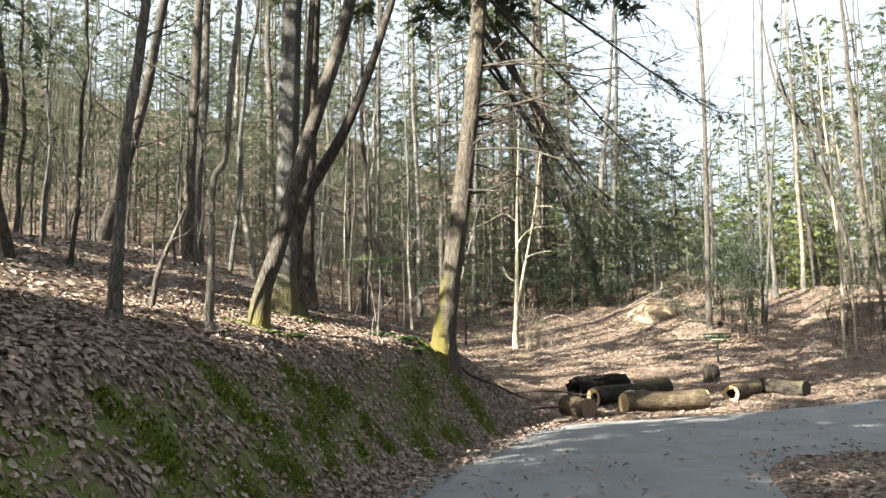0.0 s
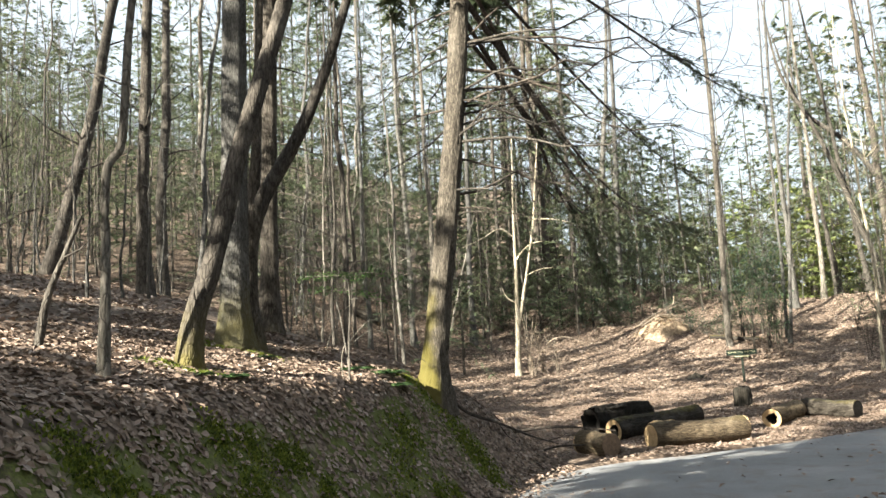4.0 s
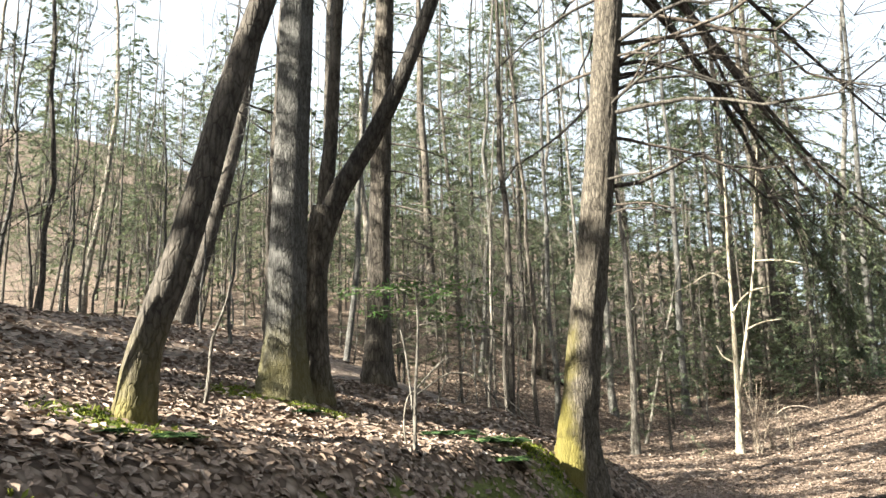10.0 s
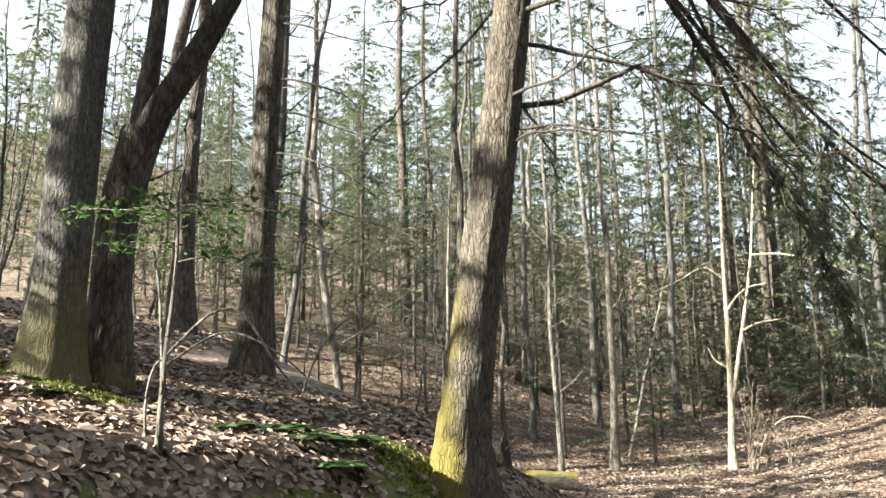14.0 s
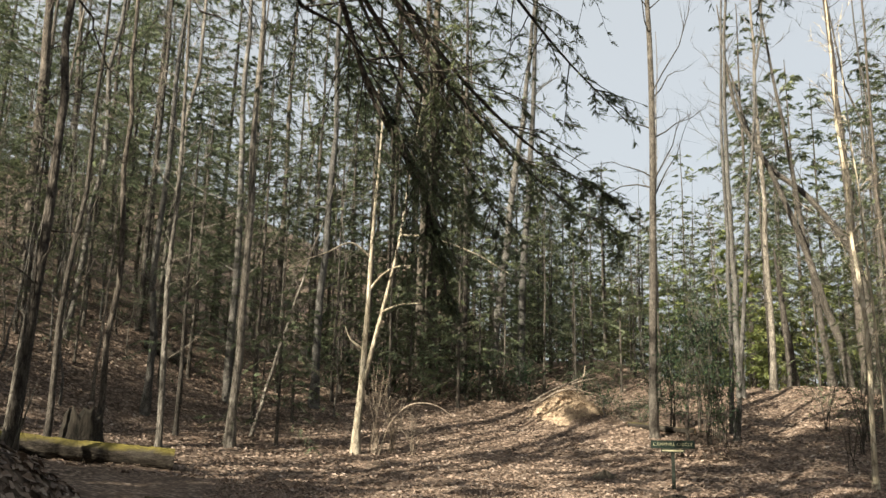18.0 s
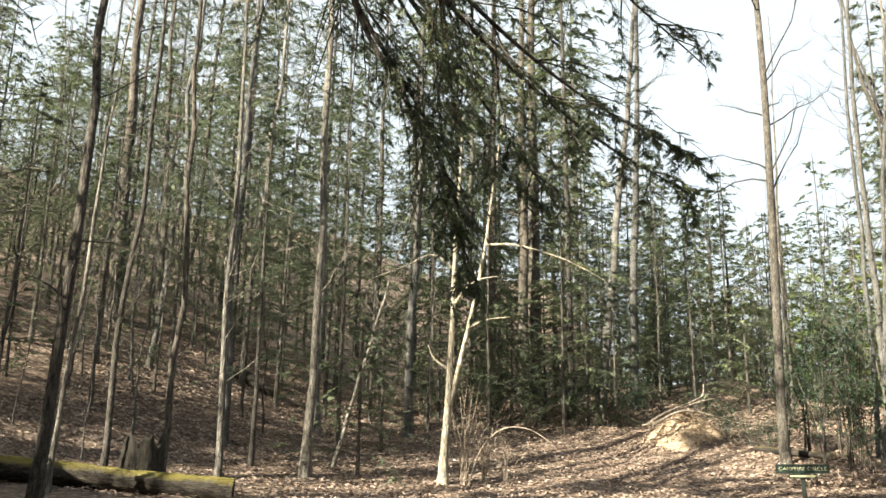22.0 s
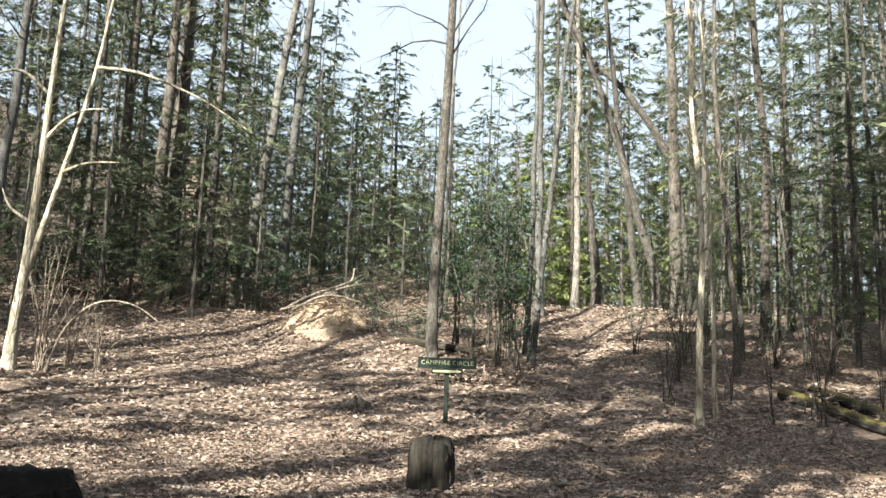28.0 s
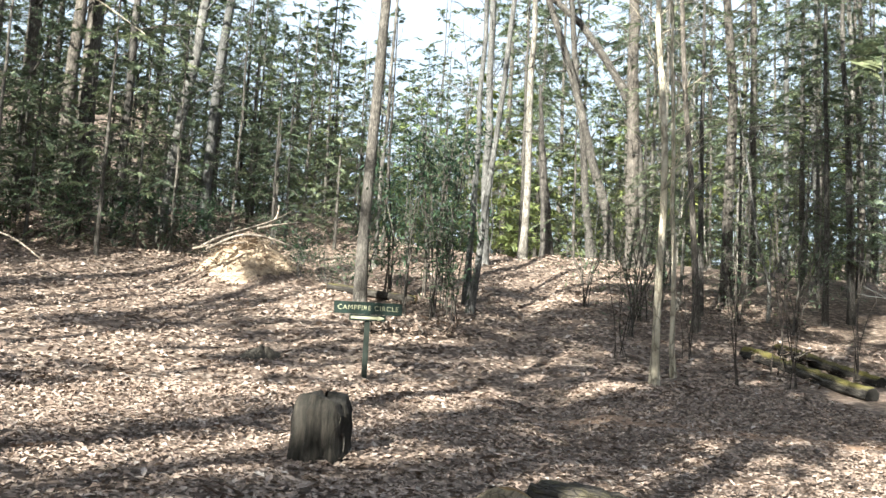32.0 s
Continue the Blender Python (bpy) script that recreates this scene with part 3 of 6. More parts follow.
# the tall hemlock on the tip of the bank
def hero_hemlock():
    x, y = 0.40, 16.45
    z0 = on_ground(x, y)
    ob = thing("hemlock_tree", pose(x, y, z0), "tall hemlock with furrowed brown bark, mossy foot and drooping boughs", "tree")
    path = smooth_path([(0, 0, -0.35), (0.03, 0, 0.3), (0.2, 0.0, 1.5), (0.42, 0.01, 3.0), (0.62, 0.02, 4.6), (0.78, 0.03, 6.2), (1.0, 0.05, 9), (1.25, 0.1, 14), (1.4, 0.1, 20)], 150)
    hgt = path[:, 2]
    rad = np.interp(hgt, [-0.35, 0, 0.35, 1.0, 3, 6, 12, 20], [0.32, 0.27, 0.205, 0.176, 0.160, 0.146, 0.10, 0.03])
    g = Geo()
    sides = 44
    # furrows: plates that run up the trunk and shift sideways
    r0 = rng.normal(0, 1, (150, sides))
    ker = np.ones(7) / 7
    fur = np.apply_along_axis(lambda q: np.convolve(q, ker, "same"), 0, r0)
    path_v = path
    ang = np.linspace(0, 2 * np.pi, sides, endpoint=False)
    wob = 0.05 * np.sin(3 * ang + 0.4)[None] * np.exp(-np.maximum(hgt, 0) / 0.6)[:, None] * 4
    r = rad[:, None] * (1 + 0.085 * np.clip(fur * 1.6, -1, 1) + wob)
    v = path_v[:, None] + np.stack([r * np.cos(ang), r * np.sin(ang), np.zeros_like(r)], -1)
    i = np.arange(149)[:, None] * sides
    j = np.arange(sides)[None]
    jn = (j + 1) % sides
    left = np.clip(-np.cos(ang)[None] * 0.6 + 0.65, 0, 1)
    g.add(v.reshape(-1, 3), np.stack([i + j, i + jn, i + sides + jn, i + sides + j], -1).reshape(-1, 4), (1.4 * np.exp(-np.maximum(hgt, 0) / 1.5)[:, None] * left).ravel())
    part("trunk", g, BARK_HEMLOCK, ob)
    # dead snags and living boughs: height, way, length, droop, thickness
    snags = [(2.75, (1.0, -0.3, 0.12), 1.2, 0.25), (2.62, (1.0, -0.5, 0.25), 0.9, -0.1), (3.55, (0.9, 0.4, -0.1), 2.6, -0.15), (3.8, (0.8, -0.75, 0.45), 2.2, 0.05),
             (4.35, (0.9, 0.1, 0.05), 3.4, 0.1), (4.6, (1.0, 0.4, 0.15), 4.2, 0.12), (5.1, (-0.5, 0.9, -0.15), 2.2, 0.2), (4.1, (-0.6, 0.7, -0.3), 2.0, 0.1), (5.3, (1.0, -0.2, 0.2), 3.8, 0.1), (3.2, (0.3, 0.95, -0.2), 1.8, 0.1)]
    for k in range(14):
        snags.append((rng.uniform(2.9, 6.4), (rng.uniform(0.5, 1.0), rng.uniform(-0.6, 0.7), rng.uniform(-0.15, 0.35)), rng.uniform(1.2, 4.6), rng.uniform(-0.05, 0.2)))
    for k in range(5):
        snags.append((rng.uniform(3.2, 6.4), (rng.uniform(-1.0, -0.5), rng.uniform(-0.3, 0.7), rng.uniform(-0.3, 0.2)), rng.uniform(0.8, 2.2), rng.uniform(0, 0.2)))
    for hh, way, ln, dr in snags:
        s = Geo()
        bp = branch_path(rng, at_height(path, hh), way, ln, dr + 0.12, 10, 0.11)
        tube(s, bp, np.linspace(0.012 + 0.0035 * ln, 0.003, 10), 6, 0.05, rng)
        for _ in range(int(4 + 3 * ln)):
            q = rng.integers(3, 10)
            tp = branch_path(rng, bp[q], np.asarray(way) + rng.normal(0, 0.6, 3), ln * rng.uniform(0.08, 0.28), 0.1, 6, 0.12)
            tube(s, tp, np.linspace(0.007, 0.002, 6), 3, cap=False)
            for _ in range(2):
                u = rng.integers(2, 6)
                tube(s, branch_path(rng, tp[u], np.asarray(way) + rng.normal(0, 0.9, 3), ln * rng.uniform(0.03, 0.1), 0.1, 4, 0.12), np.linspace(0.003, 0.0012, 4), 3, cap=False)
        part("limb", s, DARK_TWIG if rng.random() < 0.7 else BARK_BROWN, ob)
    boughs = [(7.6, (-0.4, 0.9, 0.1), 3.2, 0.35), (8.3, (0.9, 0.0, 0.1), 4.6, 0.3), (8.8, (0.6, 0.8, 0.1), 4.0, 0.3), (9.4, (0.95, 0.3, 0.1), 4.6, 0.3), (8.0, (-0.9, 0.4, 0.1), 3.0, 0.3),
              (9.0, (-0.8, -0.4, 0.1), 2.8, 0.3), (10.0, (0.4, -0.9, 0.1), 2.6, 0.3), (11, (0.9, 0.4, 0.1), 3.8, 0.3), (12, (0.2, 1, 0.1), 3.2, 0.3), (12.5, (1, -0.3, 0.1), 3.2, 0.3), (14, (-0.3, 0.9, 0.2), 2.6, 0.3), (15, (0.8, 0.5, 0.2), 2.4, 0.3)]
    # extra boughs above the view, added so the crown shades the trail
    for k in range(64):
        az = rng.uniform(0, 2 * np.pi)
        hh = rng.uniform(7.6, 18.5)
        boughs.append((hh, (math.cos(az), math.sin(az), 0.1), rng.uniform(3.2, 5.0) * (1.25 - hh / 26), 0.3))
    hanging = [[(0.78, 0.05, 5.9), (1.6, 1.9, 5.3), (2.35, 3.3, 4.55), (2.73, 3.85, 3.70), (3.15, 3.9, 2.95), (3.5, 4.2, 2.35), (3.6, 4.1, 1.7)],
               [(0.80, 0.05, 6.2), (1.9, 1.8, 5.3), (3.0, 2.8, 4.0), (3.67, 3.15, 3.25), (4.6, 3.9, 2.75), (5.6, 4.7, 2.5)],
               [(0.78, 0.05, 5.6), (1.5, 1.4, 5.2), (2.4, 2.8, 4.5), (3.3, 3.9, 3.7), (4.0, 4.7, 3.0), (4.5, 5.2, 2.5)],
               [(0.85, 0.05, 6.9), (2.2, 2.0, 6.3), (3.6, 3.4, 5.4), (4.8, 4.4, 4.6), (6.0, 5.4, 4.1)],
               [(0.85, 0.05, 6.6), (1.8, 2.4, 5.9), (2.5, 4.0, 5.0), (3.2, 5.2, 4.2), (3.9, 6.2, 3.4)],
               [(0.9, 0.05, 7.4), (2.6, 1.4, 7.0), (4.3, 2.5, 6.3), (5.8, 3.4, 5.7), (7.2, 4.2, 5.3)]]
    for k in range(2):
        first = np.array(hanging[k % 3])
        hanging.append([tuple(q) for q in first + rng.normal(0, 0.22, 3) * np.linspace(0, 1, len(first))[:, None] + rng.normal(0, 0.10, first.shape) * [[0]] + [0, 0, 0.05 * k]])
    paths = [(smooth_path(p, 26), True) for p in hanging]
    paths += [(branch_path(rng, at_height(path, hh), way, ln, dr, 12, 0.035), False) for hh, way, ln, dr in boughs]
    for bp, near in paths:
        s, c = Geo(), Geo()
        n = len(bp)
        ln = float(np.linalg.norm(np.diff(bp, axis=0), axis=1).sum())
        tube(s, bp, np.linspace(0.040, 0.006, n), 7, 0.05, rng)
        if not near:
            needle_spray(c, rng, bp, 2.6, 0.10, 46, 9, 0.12, 0.25)
        for _ in range(30 if near else 5):
            q = rng.integers(n // 4, n)
            u = q / (n - 1)
            l2 = rng.uniform(0.45, 1.5) * (1.45 - 1.1 * u) if near else ln * rng.uniform(0.10, 0.34)
            d = bp[min(q + 1, n - 1)] - bp[max(q - 1, 0)]
            d = d / np.linalg.norm(d)
            side = np.cross(d, [0, 0, 1.0]) * (1 if rng.random() < 0.5 else -1)
            tp = branch_path(rng, bp[q], d * rng.uniform(0.35, 0.9) + side * rng.uniform(0.25, 1.1) + rng.normal(0, 0.15, 3) + [0, 0, -0.1], l2, 0.35 if near else 0.15, 9, 0.06)
            tube(s, tp, np.linspace(0.009, 0.002, 9), 4, cap=False)
            for _ in range(3):
                w = rng.integers(2, 9)
                tq = branch_path(rng, tp[w], d + rng.normal(0, 0.5, 3), l2 * rng.uniform(0.2, 0.5), 0.35, 6, 0.08)
                tube(s, tq, np.linspace(0.004, 0.0015, 6), 3, cap=False)
                if near and u > 0.30:
                    needle_spray(c, rng, tq, 0.40, 0.016, 7, 10, 0.2, 0.1)
            if u > (0.34 if near else 0.2) and rng.random() < 0.9:
                needle_spray(c, rng, tp, min(l2, 0.8), 0.017, 13 if near else 16, 10, 0.2, 0.2)
        lim = part("limb", s, DARK_TWIG, ob)
        part("needles", c, NEEDLES, lim, "dark green needle sprays", False)["kind"] = "stuff"
    return ob


hero_hemlock()


def own_tree(name, x, y, pts, radii, bark, label, limbs=(), moss=0.5, sides=20, flare=(5, 0.5, 0.35), rough=0.05, branches=0, low=4.0, crown=None, group="", reach=1.0):
    """A tree of its own shape: pts and radii up its trunk, limbs as (points, radii)."""
    ob = thing(name, pose(x, y, on_ground(x, y)), label, "tree", group)
    path = smooth_path([(0, 0, -0.35), *pts], 60)
    rad = np.interp(path[:, 2], [-0.35, *[p[2] for p in pts]], [radii[0], *radii])
    g = Geo()
    tube(g, path, rad, sides, rough, rng, moss_low=moss, flare=flare)
    part("trunk", g, bark, ob)
    for lp, lr in limbs:
        g = Geo()
        p = smooth_path(lp, 40)
        tube(g, p, np.linspace(lr[0], lr[1], 40), 14, rough, rng, moss_low=0)
        part("limb", g, bark, ob)
    if branches:
        g = Geo()
        bare_branches(g, rng, path, path[-1, 2], radii[0], branches, low, 5, 10, reach)
        tagged(part("branchwork", g, bark, ob), kind="stuff")
    if crown:
        c_low, count, span = crown
        top = path[-1, 2]
        b, c = Geo(), Geo()
        for k in range(count):
            f = (k + rng.uniform(0, 1)) / count
            az = rng.uniform(0, 2 * np.pi)
            ln = span * rng.uniform(0.55, 1.2) * (0.25 + 0.75 * (1 - f) ** 0.6)
            bp = branch_path(rng, at_height(path, c_low + (top * 0.98 - c_low) * f), (math.cos(az), math.sin(az), 0.15), ln, 0.3, 6, 0.07)
            tube(b, bp, np.linspace(0.022, 0.004, 6), 4, cap=False)
            needle_spray(c, rng, bp, ln, 0.10, 34, 9)
        part("branchwork", b, DARK_TWIG, ob)["kind"] = "stuff"
        part("crown", c, NEEDLES, ob, "dark green needle sprays", False)["kind"] = "stuff"
    return ob


own_tree("oak_tree", -2.26, 15.25, [(0, 0, 0), (0.02, 0, 0.6), (0.05, 0.01, 2.3), (0.12, 0.02, 4.9), (0.25, 0.1, 10), (0.4, 0.2, 18), (0.5, 0.2, 22)], [0.27, 0.19, 0.175, 0.165, 0.14, 0.08, 0.02],
         BARK_GREY, "straight grey-barked tree with mossy flared roots", moss=2.3, sides=26, flare=(4, 1.1, 0.22), branches=24, low=9)
own_tree("forked_tree", -2.14, 15.78, [(0, 0, 0), (-0.03, 0, 0.7), (-0.02, 0.02, 1.4), (0.10, 0.06, 2.05)], [0.21, 0.155, 0.155, 0.165], BARK_DARK, "dark forked tree with a mossy foot beside the grey trunk",
         limbs=[([(0.06, 0.05, 1.8), (0.26, 0.06, 2.25), (0.60, 0.08, 2.8), (0.98, 0.1, 3.55), (1.45, 0.12, 4.8), (2.1, 0.2, 7.2), (2.6, 0.3, 11), (2.8, 0.3, 16)], (0.135, 0.02)),
                ([(0.08, 0.05, 1.8), (0.10, 0.06, 2.3), (0.15, 0.08, 2.9), (0.2, 0.1, 4.0), (0.3, 0.1, 6), (0.4, 0.1, 10), (0.5, 0.1, 15)], (0.105, 0.02))], moss=1.0, flare=(5, 0.7, 0.2))
own_tree("leaning_tree", -2.19, 12.53, [(0, 0, 0), (0.06, 0, 0.5), (0.26, 0.03, 1.1), (0.42, 0.08, 1.75), (0.58, 0.12, 2.4), (0.86, 0.18, 3.3), (1.2, 0.25, 4.5), (1.7, 0.3, 7), (2.2, 0.3, 11), (2.5, 0.3, 15)],
         [0.15, 0.118, 0.11, 0.105, 0.10, 0.095, 0.088, 0.07, 0.045, 0.02], BARK_DARK, "leaning dark brown tree with a bowed, mossy lower trunk", moss=1.5, flare=(4, 0.6, 0.25), branches=10, low=6)
# its needle crown is out of view, added to cast shade on the trail
own_tree("hemlock_tree", -2.33, 18.64, [(0, 0, 0), (0.02, 0, 0.8), (0.05, 0, 2.2), (0.12, 0, 4.2), (0.3, 0, 9), (0.4, 0, 16)], [0.23, 0.165, 0.15, 0.14, 0.10, 0.02], BARK_DARK, "dark upright hemlock trunk with dead drooping branches",
         limbs=[([(0.06, 0, hh), (0.5, -0.1, hh - 0.12), (1.1, -0.2, hh - 0.42), (l, -0.3, hh - 0.75)], (0.016, 0.004)) for hh, l in ((1.55, 2.0), (2.05, 1.9), (2.5, 1.5), (3.0, 1.8), (3.4, 1.3), (4.1, 1.9), (4.8, 1.6), (5.4, 2.0))], moss=0.7, branches=12, low=6, crown=(8.2, 64, 3.9))
own_tree("young_tree", -3.19, 9.63, [(0, 0, 0), (0.03, 0, 0.9), (0.08, 0.03, 2.0), (0.2, 0.09, 3.1), (0.35, 0.1, 5), (0.5, 0.1, 9)], [0.085, 0.062, 0.055, 0.055, 0.045, 0.01], BARK_PALE, "slender pale tree with mossy bark on the bank", moss=0.8, branches=9, low=2.5, sides=12)
own_tree("young_tree", -2.42, 10.6, [(0, 0, 0), (0.02, 0, 0.8), (0.03, 0, 1.75), (0.16, 0.02, 2.05), (0.22, 0.02, 2.9), (0.33, 0.03, 4.2), (0.5, 0.03, 7.5)], [0.055, 0.042, 0.038, 0.036, 0.034, 0.03, 0.008], BARK_PALE, "thin crooked pale tree with a kinked stem", branches=8, low=1.6, sides=10)
own_tree("hemlock_tree", 10.9, 34.1, [(0, 0, 0), (0.0, 0, 1.5), (0.12, -0.05, 5.5), (0.2, -0.05, 10), (0.1, 0, 15), (0.1, 0, 19)], [0.125, 0.098, 0.09, 0.078, 0.05, 0.012], BARK_BROWN, "tall slim dark tree behind the trail sign", branches=26, low=5.5, sides=12, reach=1.4)


def twin_tree():
    x, y = 3.41, 33.0
    ob = thing("twin_stem_tree", pose(x, y, on_ground(x, y)), "pale two-stemmed young tree standing in the clearing", "tree")
    stems = [([(0, 0, -0.3), (0.03, 0, 0.6), (0.10, 0, 1.6), (0.13, 0, 2.5), (0.17, 0, 3.6), (0.22, 0, 5.4), (0.3, 0, 7.0), (0.35, 0, 8.5)], (0.105, 0.02)),
             ([(0.10, 0, 1.5), (0.22, 0, 2.0), (0.42, 0.02, 2.9), (0.66, 0.02, 4.0), (0.88, 0, 5.2), (1.05, 0, 6.6), (1.3, 0, 8.5)], (0.065, 0.015))]
    for p, r in stems:
        g = Geo()
        q = smooth_path(p, 40)
        tube(g, q, np.linspace(r[0], r[1], 40) * (1 + 0.5 * np.exp(-np.maximum(0, q[:, 2]) / 0.25) * (r[0] > 0.09)), 12, 0.06, rng, moss_low=0.5)
        part("stem", g, BARK_YOUNG, ob)
    for p in ([(0.17, 0, 3.8), (0.45, -0.1, 4.15), (0.75, -0.2, 4.35), (1.15, -0.3, 4.4)], [(0.2, 0, 4.6), (-0.3, -0.2, 4.9), (-0.9, -0.3, 4.6), (-1.6, -0.4, 4.3)],
              [(0.5, 0, 3.3), (0.9, -0.2, 3.45), (1.4, -0.3, 3.5)], [(0.88, 0, 5.2), (1.6, -0.3, 5.1), (2.6, -0.6, 4.7), (3.4, -0.8, 4.2)], [(0.1, 0, 2.4), (-0.2, -0.1, 2.6), (-0.35, -0.2, 2.9)]):
        g = Geo()
        q = smooth_path(p, 14)
        tube(g, q, np.linspace(0.032, 0.008, 14), 6, 0.05, rng)
        part("limb", g, BARK_YOUNG, ob)
    return ob


twin_tree()


# slender trees that stand out: x, y, thickness, height, lean per metre, bark
G_, P_, D_, B_ = BARK_GREY, BARK_PALE, BARK_DARK, BARK_BROWN
STANDING = [
    (0.70, 31.95, 0.19, 17, (-0.012, 0), P_, "pale slender birch-like tree"), (-8.9, 25.1, 0.34, 18, (0.2, 0.08), D_, "dark leaning tree on the hillside"),
    (-7.2, 29.9, 0.35, 21, (0.03, 0), B_, "brown upright tree on the hillside"), (-5.9, 23.5, 0.30, 20, (0.02, 0), D_, "dark upright tree on the hillside"),
    (-1.63, 25.5, 0.18, 15, (0.03, 0), D_, "dark slender tree"), (-2.45, 27.6, 0.09, 10, (0.05, 0), P_, "thin pale tree"), (-2.25, 29.1, 0.12, 13, (0.02, 0), B_, "thin brown tree"),
    (-0.25, 29.1, 0.12, 13, (-0.02, 0), P_, "thin pale tree"), (-1.46, 33.6, 0.18, 16, (0, 0), G_, "slim grey tree"), (0.05, 36.8, 0.22, 18, (-0.02, 0), G_, "slim grey tree"),
    (0.92, 33.8, 0.09, 6.5, (0.27, 0.03), P_, "thin pale sapling leaning far over"), (2.30, 37.8, 0.24, 18, (0.04, 0), G_, "slim grey tree"), (4.7, 42.5, 0.35, 21, (0, 0), D_, "dark upright tree at the clearing's edge"),
    (5.6, 42.0, 0.34, 20, (0, 0), D_, "dark upright tree at the clearing's edge"), (15.0, 38.0, 0.2, 18, (0.03, 0), G_, "slim grey tree beside the trail"), (12.2, 37.6, 0.1, 12, (0.03, 0), P_, "thin pale tree"),
    (-6.2, 38.5, 0.36, 20, (-0.02, 0), D_, "dark upright tree on the hillside"), (-5.6, 40.5, 0.2, 18, (-0.03, 0), B_, "brown tree on the hillside"),
    (13.5, 28.9, 0.11, 13, (-0.02, 0.01), BARK_YOUNG, "slim pale tree with moss beside the trail"), (14.2, 29.4, 0.075, 10, (-0.02, 0), BARK_YOUNG, "thin pale tree beside the trail"), (16.3, 31.7, 0.12, 16, (-0.02, 0), D_, "dark slim tree"),
    (18.4, 33.5, 0.23, 17, (0, 0), D_, "dark slim tree"), (12.9, 34.0, 0.12, 16, (0.03, 0), G_, "slim grey leaning tree beside the trail"), (12.6, 33.2, 0.12, 16, (0.09, -0.04), G_, "slim grey leaning tree beside the trail"),
    (8.9, 41.0, 0.27, 19, (0.03, 0), G_, "grey tree behind the mound"), (7.8, 41.2, 0.3, 18, (0.10, 0), G_, "grey leaning tree behind the mound"), (6.0, 42.4, 0.46, 23, (0, 0), D_, "stout dark tree behind the clearing"),
    (17.4, 39.3, 0.26, 4.6, (-0.08, 0.03), D_, "broken dead trunk beside the trail"), (18.8, 39.4, 0.22, 16, (-0.12, 0.06), B_, "leaning brown tree"), (17.3, 40.6, 0.22, 17, (0, 0), P_, "sunlit pale tree"),
    (23.3, 36.0, 0.2, 17, (0, 0), G_, "slim grey tree"), (23.3, 37.4, 0.17, 17, (0, 0), G_, "slim grey tree"), (24.4, 35.8, 0.17, 16, (0, 0), D_, "slim dark tree"), (18.9, 37.6, 0.34, 16, (-0.03, 0), D_, "dark tree beside the trail"),
]
for x, y, d, h, lean, bark, label in STANDING:
    if "broken" in label:
        meshes = pole_parts(rng, h, d / 2 * 1.3, lean, 4, 1.5, bark, 0.02, 10, 2.0)
    else:
        meshes = pole_parts(rng, h, d / 2, lean, int(16 + h), h * 0.16, bark, 0.022, 10, 1.0, 0.35, 10)
    put_tree("tree", meshes, pose(x, y, on_ground(x, y)), label if len(label.split()) > 3 else label + " on the leafy slope")

own_tree("leaning_tree", 19.0, 38.9, [(0, 0, 0), (-0.1, 0, 1.2), (-0.45, 0.2, 2.6), (-1.0, 0.5, 5.0), (-1.7, 1.0, 7.6), (-2.6, 1.4, 10), (-3, 1.6, 14)], [0.15, 0.125, 0.115, 0.10, 0.08, 0.06, 0.02], BARK_BROWN, "brown tree leaning over the trail", branches=14, low=5)
own_tree("leaning_tree", 20.2, 39.2, [(0, 0, 0), (-0.1, 0, 2.0), (-0.37, 0.2, 4.4), (-1.4, 0.9, 6.6), (-2.8, 1.6, 8.4), (-3.6, 2.0, 12)], [0.15, 0.12, 0.11, 0.10, 0.075, 0.02], BARK_BROWN, "brown crooked tree arching over the trail", branches=14, low=5)


# ---- the wood behind ----
def clear_of(x, y):
    """Whether a tree of the wood may stand here."""
    if road_depth(np.array([x]), np.array([y]))[0] > -1.2:
        return False
    if y < 43 and trail_distance(np.array([x]), np.array([y]))[0] < (2.5 if 28 < y < 46 else 1.7):
        return False
    if 17 < y < 38.5:
        left = 1.2 if y < 30 else 1.2 + (y - 30) * 0.35
        right = 10.3 if y > 30 else 13.0 + (30 - y) * 0.3
        if left < x < right:
            return False
    if -3.4 < x < 10 and -5 < y < 19.5:
        return False
    if -4.2 < x < 1.5 and 0 < y < 30.5:
        return False
    for hx, hy, half in ((0.4, 16.45, 0.8), (-2.19, 12.53, 0.5)):
        away = -(x - hx) * SUN_WAY.x - (y - hy) * SUN_WAY.y
        if 0 < away < 24 and abs((x - hx) * SUN_WAY.y - (y - hy) * SUN_WAY.x) < half:
            return False
    if any(math.hypot(x - q[0], y - q[1]) < 0.8 for q in STANDING):
        return False
    return True


def scatter(rng, count, box, gap, taken):
    out = []
    tries = 0
    while len(out) < count and tries < count * 30:
        tries += 1
        x, y = rng.uniform(box[0], box[1]), rng.uniform(box[2], box[3])
        if clear_of(x, y) and all((x - a) ** 2 + (y - b) ** 2 > gap * gap for a, b in taken):
            taken.append((x, y))
            out.append((x, y))
    return out


